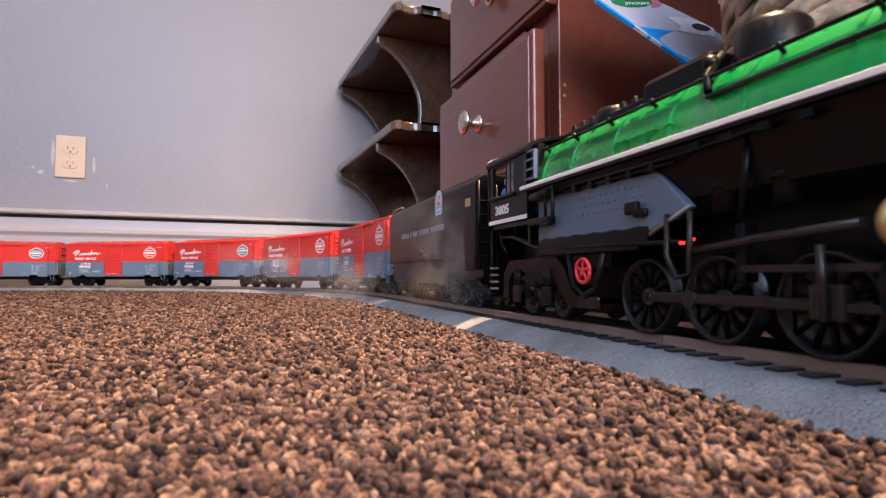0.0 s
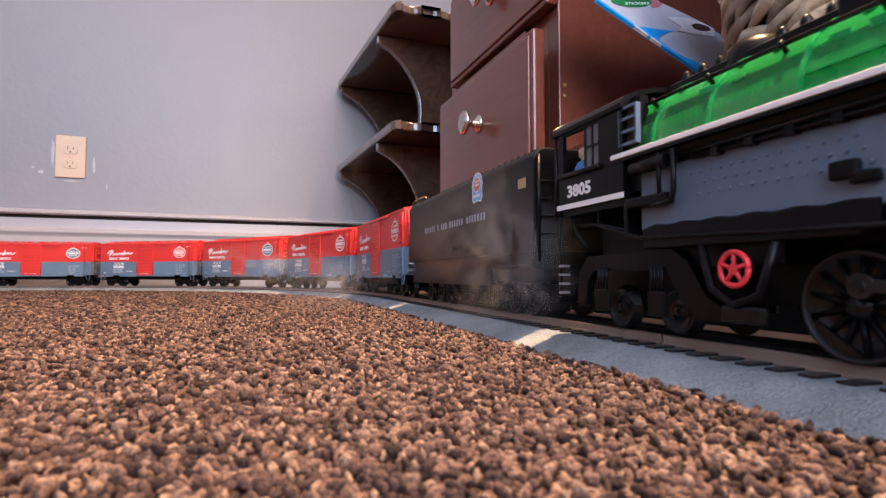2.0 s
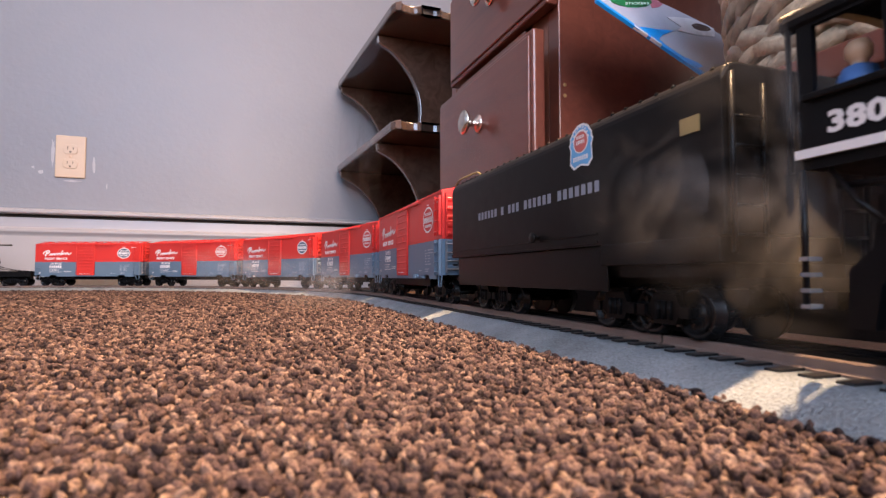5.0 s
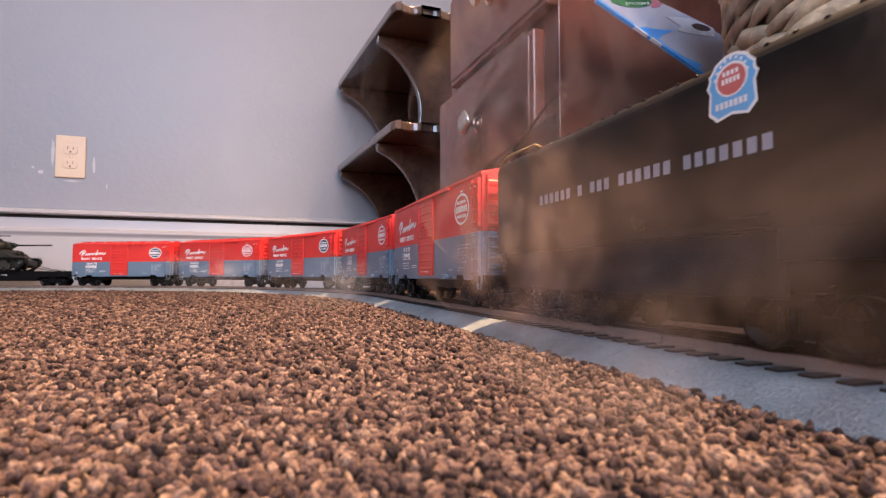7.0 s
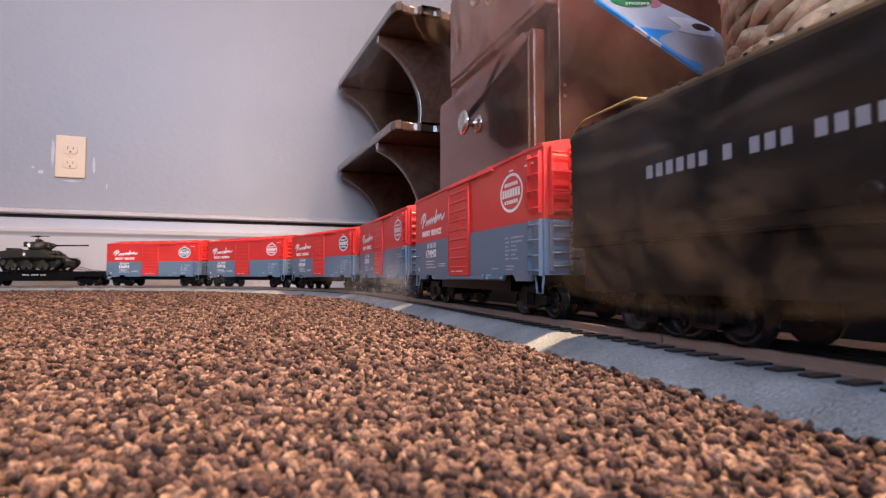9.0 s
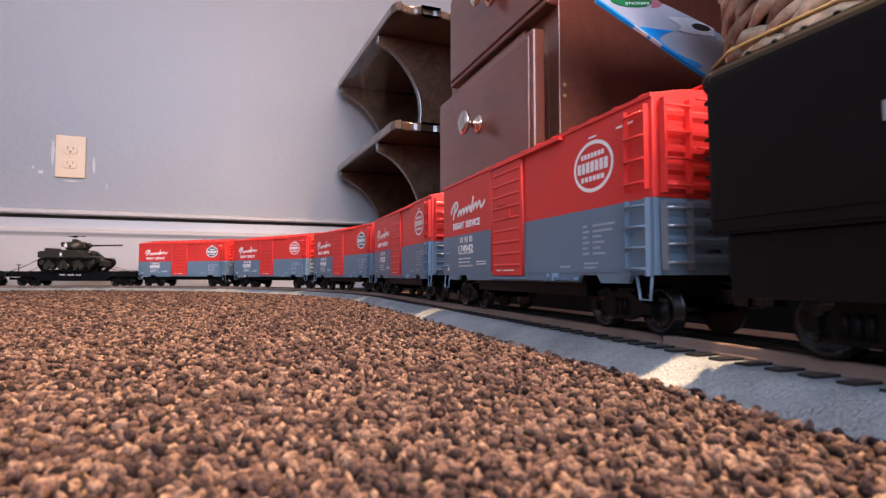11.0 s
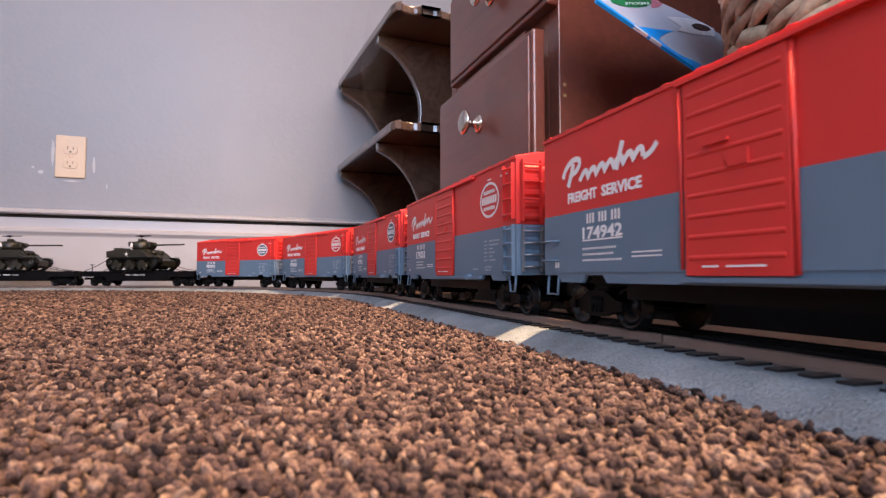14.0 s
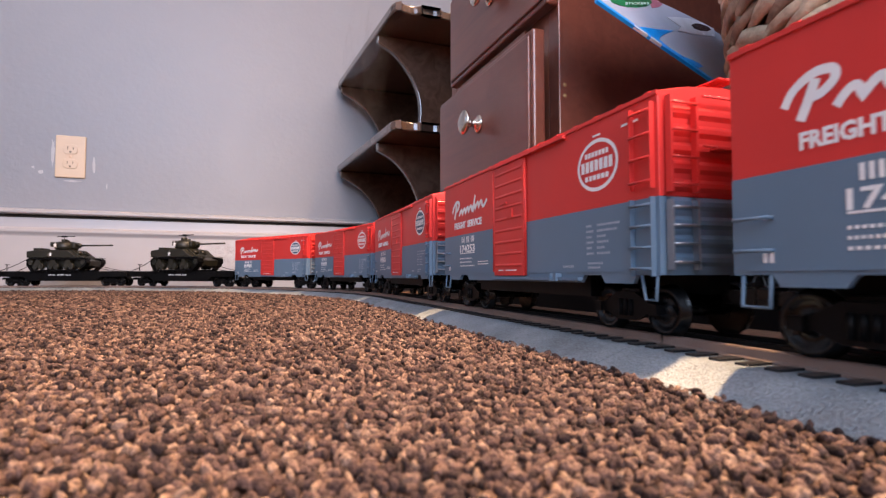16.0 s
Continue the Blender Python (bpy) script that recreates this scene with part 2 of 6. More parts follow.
LEAD = [(0, 2.370), (1, 2.4138), (2, 2.4577), (3, 2.5016), (4, 2.5455), (5, 2.589), (6, 2.633), (7, 2.677), (8, 2.7205), (9, 2.764), (10, 2.807), (11, 2.8505), (11.5, 2.8740),
        (12, 2.9005), (12.5, 2.928), (13, 2.957), (13.5, 2.9895), (14, 3.0215), (14.5, 3.053), (15, 3.0835), (15.5, 3.1145), (16, 3.145)]


def lead(t):
    """How far the first boxcar has come along the track at t seconds."""
    for (t0, s0), (t1, s1) in zip(LEAD, LEAD[1:]):
        if t <= t1:
            return s0 + (s1 - s0) * (t - t0) / (t1 - t0)
    return LEAD[-1][1]


def on_track(s, half):
    p, q = track(s + half), track(s - half)
    d = p - q
    c = (p + q) / 2
    return Matrix.Translation((c.x, c.y, RAIL_Z)) @ Matrix.Rotation(math.atan2(d.y, d.x), 4, "Z")


MOVERS = []  # thing, offset along the train, half its wheelbase
ROLLERS = []  # wheel part, its radius, its place in its parent


# ---- setting ----
def slab(name, a0, a1, b0, b1, z0, z1, material, label, holes=()):
    """A wall, floor or ceiling block in the room's axes; holes are (lo, hi, z0, z1) along its length."""
    bm = bmesh.new()
    if not holes:
        box(bm, a0, a1, b0, b1, z0, z1)
    else:
        along_a = (a1 - a0) > (b1 - b0)
        lo, hi = (a0, a1) if along_a else (b0, b1)
        spans = []
        for h0, h1, hz0, hz1 in holes:
            spans += [(lo, h0, z0, z1), (h0, h1, z0, hz0), (h0, h1, hz1, z1)]
            lo = h1
        for u0, u1, w0, w1 in spans + [(lo, hi, z0, z1)]:
            if w1 > w0:
                box(bm, *((u0, u1, b0, b1) if along_a else (a0, a1, u0, u1)), w0, w1)
    ob = part(name, bm, material)
    ob.matrix_world = ROOM
    return tagged(ob, label, name.split("_")[0], kind="structure")


slab("floor", LEFT_A - 0.1, SIDE_A + 0.1, REAR_B - 0.1, BACK_B + 0.1, -0.05, 0.0050, M_CARPET, "floor under brown looped wool carpet")
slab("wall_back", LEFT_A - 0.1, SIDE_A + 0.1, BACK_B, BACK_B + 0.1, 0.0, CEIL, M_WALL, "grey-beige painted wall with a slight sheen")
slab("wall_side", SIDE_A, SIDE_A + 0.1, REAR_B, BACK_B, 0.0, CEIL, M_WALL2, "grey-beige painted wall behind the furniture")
slab("wall_left", LEFT_A - 0.1, LEFT_A, REAR_B, BACK_B, 0.0, CEIL, M_WALL2, "grey-beige painted wall with a window opening", [(-0.4, 0.9, 0.8, 2.1)])
slab("wall_rear", LEFT_A - 0.1, SIDE_A + 0.1, REAR_B - 0.1, REAR_B, 0.0, CEIL, M_WALL2, "grey-beige painted wall with a window and an added opening for warm light", [(-1.45, -0.15, 0.8, 2.1), (-0.1, 0.6, 0.0, 2.05)])
slab("ceiling", LEFT_A - 0.1, SIDE_A + 0.1, REAR_B - 0.1, BACK_B + 0.1, CEIL, CEIL + 0.1, M_CEIL, "white painted ceiling")


def baseboard():
    prof = [(0, 0.0), (-0.018, 0.0), (-0.018, 0.146), (-0.020, 0.151), (-0.024, 0.157), (-0.024, 0.161), (-0.020, 0.166), (-0.013, 0.169), (-0.012, 0.182), (-0.011, 0.1945), (-0.002, 0.1950), (-0.002, 0.2030),
            (-0.028, 0.2032), (-0.032, 0.2065), (-0.032, 0.2110), (-0.027, 0.2150), (-0.013, 0.2185), (0, 0.2185)]
    bm = bmesh.new()
    prism(bm, [(BACK_B + y, z) for y, z in prof], LEFT_A + 0.002, SIDE_A - 0.002, "x")
    ob = part("baseboard", bm, M_TRIM)
    ob.matrix_world = ROOM
    tagged(ob, "tall white painted baseboard with a moulded cap", "baseboard", kind="structure")
    # black strip in the groove, painting in the shade below the cap
    bm = bmesh.new()
    box(bm, LEFT_A + 0.003, SIDE_A - 0.003, BACK_B - 0.0046, BACK_B - 0.0024, 0.1954, 0.2026)
    part("cap_shade_line", bm, M_DARK, ob, "black strip painting the shade under the cap")


baseboard()


# ---- fixtures and furniture ----
def wall_outlet(a, z):
    thing = tagged(new("wall_outlet"), "ivory plastic duplex wall outlet with a cover plate", "outlet")
    thing.matrix_world = ROOM @ pose(a, BACK_B, z)
    bm = bmesh.new()
    box(bm, -0.035, 0.035, -0.006, 0, -0.0572, 0.0572, bevel=0.0025)
    part("cover_plate", bm, M_PLATE, thing)
    for dz in (0.0195, -0.0195):
        bm = bmesh.new()
        pts = [(0.0172 * math.cos(q), dz + max(-0.0125, min(0.0125, 0.0172 * math.sin(q)))) for q in [2 * math.pi * k / 28 for k in range(28)]]
        pts = [p for i, p in enumerate(pts) if p != pts[i - 1]]
        prism(bm, pts, -0.0085, -0.0055, "y", bevel=0.0006)
        rec = part("receptacle", bm, M_PLATE, thing)
        bm = bmesh.new()
        box(bm, -0.0072, -0.0055, -0.0088, -0.0070, dz - 0.001, dz + 0.007)
        box(bm, 0.0055, 0.0072, -0.0088, -0.0070, dz, dz + 0.006)
        cyl(bm, (0, -0.0088, dz - 0.007), (0, -0.0070, dz - 0.007), 0.0024, 10)
        part("slot_pair", bm, M_DARK, rec)
    bm = bmesh.new()
    lathe(bm, [(0, 0.0032), (0.0008, 0.003), (0.0012, 0.001)], (0, -0.0058, 0), (0, -1, 0), 12)
    part("screw", bm, M_PLATE, thing)


wall_outlet(-0.4375, 0.363)


def paint_scuffs():
    """Smears of filler and paint left on the wall about the outlet."""
    rng = random.Random(8)
    wall = bpy.data.objects["wall_back"]
    for a, z, w, h in ((-0.479, 0.372, 0.010, 0.085), (-0.432, 0.298, 0.05, 0.006), (-0.384, 0.345, 0.008, 0.05), (-0.352, 0.288, 0.004, 0.018), (-0.505, 0.318, 0.016, 0.012), (-0.522, 0.330, 0.008, 0.006)):
        bm = bmesh.new()
        pts = []
        for k in range(18):
            q = 2 * math.pi * k / 18
            r = rng.uniform(0.6, 1.0)
            pts.append((a + w / 2 * r * math.cos(q), z + h / 2 * r * math.sin(q)))
        prism(bm, pts, BACK_B - 0.0006, BACK_B + 0.0004, "y")
        part("paint_scuff", bm, M_SCUFF, wall)


M_SCUFF = mat("filler_smear", (0.44, 0.43, 0.45), 0.5, grain=0.15, scale=60)
paint_scuffs()


def whatnot_shelf():
    """A dark stand of shelves on scalloped brackets, in the corner of the room."""
    thing = tagged(new("corner_shelf"), "dark walnut corner shelf with scalloped brackets", "shelf")
    thing.matrix_world = ROOM
    front, b0, b1, skew = 0.302, 1.115, 1.695, -0.030
    for z in (0.382, 0.646):
        bm = bmesh.new()
        far = [(SIDE_A - 0.05, b1), (front + skew + 0.03, b1), (front + skew + 0.008, b1 - 0.012), (front + skew, b1 - 0.035)]
        near = [(front, b0 + 0.022), (front + 0.006, b0 + 0.006), (front + 0.018, b0)]
        scallop = []
        for i in range(3):
            for k in range(9):
                q = math.pi * k / 8
                scallop.append((front + 0.018 + (i + (1 - math.cos(q)) / 2) * 0.046, b0 + 0.012 * math.sin(q)))
        outline = far + near + scallop + [(SIDE_A - 0.05, b0)]
        prism(bm, outline, z - 0.020, z, "z", bevel=0.003)
        part("shelf_board", bm, M_SHELF, thing)
        for b in (b1 - 0.045, 1.262):
            bm = bmesh.new()
            top = z - 0.0205
            fr = front + skew * (b - b0) / (b1 - b0)
            prof = [(fr + 0.005, top), (fr + 0.006, top - 0.018), (fr + 0.022, top - 0.026)]
            for k in range(13):
                prof.append((fr + 0.032 + (0.100 if b > 1.4 else 0.082) * math.sin(math.pi * k / 12 * 0.62), top - 0.030 - 0.190 * (k / 12) ** 1.25))
            prof += [(fr + 0.088, top - 0.238), (SIDE_A - 0.06, top - 0.238), (SIDE_A - 0.06, top)]
            prism(bm, prof, b - 0.009, b + 0.009, "y", bevel=0.003)
            part("bracket", bm, M_SHELF, thing)
    for b in (b1 - 0.045, 1.262):
        bm = bmesh.new()
        box(bm, front + 0.10, SIDE_A - 0.06, b - 0.0085, b + 0.0085, 0.0, 0.122, bevel=0.003)
        part("foot_panel", bm, M_SHELF, thing)
    bm = bmesh.new()
    box(bm, SIDE_A - 0.0495, SIDE_A - 0.03, b0 + 0.02, b1 - 0.02, 0.0, 0.72)
    part("back_panel", bm, M_SHELF, thing)


whatnot_shelf()


def knob(parent, a, b, z):
    bm = bmesh.new()
    lathe(bm, [(0, 0.0125), (0.002, 0.0128), (0.004, 0.010), (0.007, 0.0055), (0.013, 0.0048), (0.017, 0.007), (0.019, 0.0145), (0.0215, 0.0168), (0.024, 0.0160), (0.0265, 0.011), (0.028, 0.004)], (a, b, z), (-1, 0, 0), 24)
    part("knob", bm, M_KNOB, parent, "round brushed nickel knob")


def desk():
    """A cherry-stained cabinet: a stack of drawers and an open bay beside it."""
    thing = tagged(new("drawer_cabinet"), "cherry-stained wooden drawer cabinet with an open shelf bay", "cabinet")
    thing.matrix_world = ROOM
    F, B0, B1, T, H = 0.334, 0.517, 0.850, 0.022, 0.76
    D = SIDE_A - 0.02
    bm = bmesh.new()
    box(bm, F, D, B0, B0 + T, 0.14, H, bevel=0.0015)
    side = part("side_panel", bm, M_DESK, thing)
    for z in (0.248, 0.2605):
        bm = bmesh.new()
        lathe(bm, [(0, 0.0022), (0.0006, 0.0022), (0.0008, 0.0014)], (F + 0.0075, B0, z), (0, -1, 0), 10)
        part("peg_hole", bm, M_GOLD, side, "small shelf-pin hole with a metal rim")
    bm = bmesh.new()
    box(bm, F, D, B1 - T, B1, 0.14, H, bevel=0.0015)
    part("side_panel", bm, M_DESK_V, thing)
    bm = bmesh.new()
    box(bm, D - 0.012, D, -0.12, B0 - 0.001, 0.14, H)
    part("back_panel", bm, M_DESK, thing)
    bm = bmesh.new()
    box(bm, F, D, -0.142, -0.12, 0.14, H, bevel=0.0015)
    part("side_panel", bm, M_DESK_V, thing)
    bm = bmesh.new()
    box(bm, F + 0.004, D, -0.1195, B0 - 0.0005, 0.165, 0.185, bevel=0.0015)
    part("bay_shelf", bm, M_DESK, thing)
    bm = bmesh.new()
    box(bm, F - 0.01, D, -0.15, B1 + 0.008, H + 0.0005, H + 0.025, bevel=0.004)
    part("cabinet_top", bm, M_DESK, thing)
    bm = bmesh.new()
    box(bm, F + 0.002, D, B0 + T + 0.0005, B1 - T - 0.0005, 0.140, 0.152)
    part("bottom_panel", bm, M_DESK, thing)
    # added black board: paints the dark space seen under the passing train
    bm = bmesh.new()
    box(bm, F + 0.012, F + 0.027, -0.13, B1 - 0.01, 0.0, 0.1395, bevel=0.001)
    part("shade_board", bm, M_BLACK, thing, "black board painting the shade under the cabinet")
    for la in (F + 0.150, D - 0.04):
        for lb in (-0.13, B0 - 0.01, B1 - 0.05):
            bm = bmesh.new()
            prism(bm, [(la, lb), (la + 0.035, lb), (la + 0.035, lb + 0.035), (la, lb + 0.035)], 0.0, 0.1395, "z", bevel=0.003)
            part("leg", bm, M_SHELF, thing)
    for sb0, sb1 in ((B0 + T + 0.0003, B0 + 0.062), (B1 - 0.062, B1 - T - 0.0003)):
        bm = bmesh.new()
        box(bm, F + 0.0005, F + 0.021, sb0, sb1, 0.1525, H - 0.001, bevel=0.001)
        part("stile", bm, M_DESK_V, thing)
    for z in (0.160, 0.334, 0.508, 0.682):
        bm = bmesh.new()
        box(bm, F - 0.009, F + 0.020, B0 + 0.0625, B1 - 0.0625, z - 0.010, z + 0.014, bevel=0.001)
        part("drawer_rail", bm, M_DESK_V, thing)
    # the drawers, the second from the floor a little open
    for z0, z1, out in ((0.169, 0.321, 0.018), (0.352, 0.498, 0.0), (0.517, 0.672, 0.0)):
        face = 0.318 - out
        bm = bmesh.new()
        box(bm, face, face + 0.0155, 0.516, 0.816, z0, z1, bevel=0.0028)
        front = part("drawer_front", bm, M_DESK, thing)
        bm = bmesh.new()
        box(bm, face - 0.0028, face + 0.0005, 0.5225, 0.8095, z0 + 0.0065, z1 - 0.0065, bevel=0.0020)
        part("drawer_panel", bm, M_DESK, front)
        bm = bmesh.new()
        box(bm, face + 0.016, F + 0.40, 0.585, 0.595, z0 + 0.012, z1 - 0.02)
        box(bm, face + 0.016, F + 0.40, 0.770, 0.780, z0 + 0.012, z1 - 0.02)
        box(bm, face + 0.016, F + 0.40, 0.5955, 0.7695, z0 + 0.012, z0 + 0.02)
        part("drawer_box", bm, M_DESK_V, front)
        knob(front, face - 0.0026, 0.657, 0.5 * (z0 + z1) + 0.003)


desk()


def weave_basket(a, b, z, r0, r1, h):
    """Fat twisted strands laid in rows round the side."""
    thing = tagged(new("woven_basket"), "woven water-hyacinth basket on the bay shelf", "basket")
    thing.matrix_world = ROOM @ pose(a, b, z)
    rng = random.Random(5)
    bm = bmesh.new()
    lathe(bm, [(0.0, r0 - 0.012), (h, r1 - 0.012), (h, r1 - 0.02), (0.01, r0 - 0.02)], (0, 0, 0), (0, 0, 1), 40)
    part("inner_shell", bm, M_BASKET, thing)
    rows, n = 11, 27
    for i in range(rows):
        zc = h * (i + 0.5) / rows
        rr = r0 + (r1 - r0) * (i + 0.5) / rows
        for k in range(n):
            bm = bmesh.new()
            q0 = 2 * math.pi * (k + 0.5 * (i % 2)) / n + rng.uniform(-0.05, 0.05)
            span = 2 * math.pi / n * rng.uniform(2.4, 3.2)
            lift = h / rows * rng.uniform(1.2, 2.0) * (-1 if rng.random() < 0.2 else 1)
            w = h / rows * rng.uniform(0.46, 0.62)
            twist = rng.uniform(-0.5, 1.4)
            ring_prev = None
            for j in range(10):
                u = j / 9
                q = q0 + span * (u - 0.5)
                bow = math.sin(math.pi * u)
                rad = rr - 0.005 + 0.009 * bow
                c0 = Vector((rad * math.cos(q), rad * math.sin(q), zc + lift * (u - 0.5)))
                out = Vector((math.cos(q), math.sin(q), 0))
                up = Vector((0, 0, 1))
                wid = w * (0.10 + 0.90 * bow ** 0.7)
                ring = []
                for c in range(10):
                    g_ = 2 * math.pi * c / 10 + twist * u
                    crease = 1.0 - 0.30 * (c % 2)
                    ring.append(bm.verts.new(c0 + out * math.cos(g_) * wid * 0.55 * crease + up * math.sin(g_) * wid * crease))
                if ring_prev:
                    for c in range(10):
                        bm.faces.new((ring_prev[c], ring_prev[(c + 1) % 10], ring[(c + 1) % 10], ring[c])).smooth = True
                ring_prev = ring
            part("strand", bm, M_BASKET, thing)
    bm = bmesh.new()
    tube(bm, [(r1 * math.cos(2 * math.pi * k / 40), r1 * math.sin(2 * math.pi * k / 40), h) for k in range(41)], 0.012, 8)
    part("rim", bm, M_BASKET, thing)


weave_basket(0.472, 0.247, 0.1855, 0.118, 0.127, 0.165)


def sticker_book():
    """A thin book leaning aslant against the side of the bay."""
    thing = tagged(new("sticker_book"), "glossy grey sticker book with a bright blue edge, leaning", "book")
    S1, S2, U = Vector((0.3035, 0.4050, 0.2979)), Vector((0.4182, 0.4050, 0.2504)), Vector((0.3944, 0.4450, 0.3384))
    ex = (S2 - S1).normalized()
    ey = (U - S1) - ex * (U - S1).dot(ex)
    ey.normalize()
    ez = ex.cross(ey)
    m = Matrix((ex, ey, ez)).transposed().to_4x4()
    m.translation = S1
    thing.matrix_world = ROOM @ m
    up = 1 if (ROOM @ m).to_3x3().col[2].y < 0 else -1

    def sheet(pts, mm, lo, hi, name, label=""):
        b_ = bmesh.new()
        prism(b_, pts, lo * up, hi * up, "z")
        part(name, b_, mm, thing, label)
    sheet([(0, 0), (0.21, 0), (0.21, 0.1274), (0.1886, 0.1244), (0.1524, 0.1185), (0.1054, 0.0999), (0.0685, 0.0825), (0, 0.0660)], M_COVER, -0.0022, 0.0, "cover")
    sheet([(-0.0006, -0.0022), (0.2106, -0.0022), (0.2106, 0.0022), (-0.0006, 0.0022)], M_BLUE, -0.0027, 0.0005, "spine", "bright blue spine")
    for x0, x1 in ((0.045, 0.062), (0.066, 0.080)):
        sheet([(x0, -0.0026), (x1, -0.0026), (x1, 0.0010), (x0, 0.0010)], M_COVER_WHITE, -0.0020, 0.0007, "spine_print")
    sheet([(0.0440, -0.0032), (0.0616, 0.0119), (0.0782, 0.0250), (0.1035, 0.0472), (0.0835, 0.0196), (0.0769, 0.0052), (0.0901, 0.0034), (0.1095, 0.0049), (0.1308, 0.0137), (0.1388, 0.0137), (0.1302, 0.0034)], M_BLUE, 0.0002, 0.0006, "blue_print")
    sheet([(0.0961, 0.0668), (0.1159, 0.0867), (0.1364, 0.1049), (0.1568, 0.1179), (0.1795, 0.1255), (0.1768, 0.1058), (0.1338, 0.0697), (0.1102, 0.0537), (0.1168, 0.0679)], M_COVER_WHITE, 0.0002, 0.0008, "white_print")
    sheet([(0.1362, 0.0904), (0.1435, 0.1012), (0.1543, 0.1106), (0.1668, 0.1180), (0.1729, 0.1166), (0.1637, 0.1041), (0.1506, 0.0926), (0.1398, 0.0869)], M_COVER_DARK, 0.0002, 0.0011, "dark_print")
    sheet([(0.0697, 0.0790), (0.0809, 0.0910), (0.0942, 0.0918), (0.0874, 0.0787), (0.0758, 0.0643)], M_COVER_PINK, 0.0002, 0.0006, "pink_print")
    sheet([(0.0141, 0.0193), (0.0187, 0.0146), (0.0275, 0.0185), (0.0398, 0.0281), (0.0539, 0.0428), (0.0673, 0.0589), (0.0765, 0.0755), (0.0742, 0.0825), (0.0622, 0.0829), (0.0454, 0.0716), (0.0285, 0.0506), (0.0185, 0.0317)], M_COVER_GREEN, 0.0002, 0.0008, "green_badge")
    o, r1, u1 = Vector((0.0222, 0.0236)), Vector((0.0531, 0.0566)), Vector((0.0234, 0.0404))
    for txt, org, wid, hgt in (("300", o, 1.0, 1.0), ("STICKERS", Vector((0.0355, 0.0279)), 1.15, 0.32)):
        me = letters(txt, 1.0, M_COVER_WHITE, "badge_text", bold=0.02, width=1.0, depth=0.0)
        zs = [v.co.z for v in me.vertices]
        e1, e2 = (r1 - o) * wid, (u1 - o) * hgt / (max(zs) - min(zs))
        for v in me.vertices:
            q = org + e1 * v.co.x + e2 * v.co.z
            v.co = (q.x, q.y, 0.0010 * up)
        ob = new("badge_text", me)
        ob.parent = thing


sticker_book()


# ---- track ----
def sweep(bm, prof, s0, s1, step=0.02, m=0):
    """A profile of (inward offset, height) carried along the track."""
    n = max(2, int(round((s1 - s0) / step)) + 1)
    rings = []
    for i in range(n):
        s = s0 + (s1 - s0) * i / (n - 1)
        c, d = track(s), heading(s)
        inn = Vector((d.y, -d.x, 0))
        rings.append([bm.verts.new(c + inn * o + Vector((0, 0, z))) for o, z in prof])
    k = len(prof)
    for A, B in zip(rings, rings[1:]):
        for i in range(k):
            bm.faces.new((A[i], A[(i + 1) % k], B[(i + 1) % k], B[i])).material_index = m
    bm.faces.new(rings[0][::-1]).material_index = m
    bm.faces.new(rings[-1]).material_index = m


BED = [(-0.0545, 0.003), (-0.053, 0.0075), (-0.036, 0.0138), (-0.034, 0.0142), (0.034, 0.0142), (0.036, 0.0138), (0.053, 0.0075), (0.0545, 0.003)]


def rail_prof(o):
    return [(o - 0.0028, 0.0143), (o - 0.0028, 0.0150), (o - 0.0018, 0.0156), (o - 0.0018, 0.0182), (o - 0.0014, 0.0186), (o + 0.0014, 0.0186), (o + 0.0018, 0.0182), (o + 0.0018, 0.0156), (o + 0.0028, 0.0150), (o + 0.0028, 0.0143)]


def track_sections():
    bm = bmesh.new()
    box(bm, -0.0027, 0.0027, -0.0295, 0.0295, 0.0139, 0.0150, bevel=0.0003)
    tie_me = mesh_of("tie", bm, M_TIE)
    length, first = 0.2667, 2.965 - 11 * 0.2667
    for i in range(18):
        s0, s1 = first + i * length, first + (i + 1) * length - 0.0006
        thing = tagged(new("track_section"), "grey plastic ballasted model railway track section with three rails", "track", group="track sections")
        bm = bmesh.new()
        sweep(bm, BED, s0, s1)
        part("roadbed", bm, M_ROADBED, thing, "speckled grey plastic roadbed")
        for o in (-0.016, 0.0, 0.016):
            bm = bmesh.new()
            sweep(bm, rail_prof(o), s0 + 0.0004, s1 - 0.0004)
            # far outer rail shares the dark centre-rail colour, painting shade under the train
            part("rail", bm, M_RAIL if o > 0 else M_RAILTOP, thing)
        n = 24
        for k in range(n):
            s = s0 + (k + 0.5) * length / n
            c, d = track(s), heading(s)
            if s > 0.9 and s < 3.6:
                same("tie", tie_me, thing, Matrix.Translation(c) @ Matrix.Rotation(math.atan2(d.y, d.x), 4, "Z"))


track_sections()


# ---- carpet loops ----
def blob(sub):
    bm = bmesh.new()
    bmesh.ops.create_icosphere(bm, subdivisions=sub, radius=1.0)
    v = np.array([x.co[:] for x in bm.verts])
    f = np.array([[x.index for x in y.verts] for y in bm.faces])
    bm.free()
    return v, f


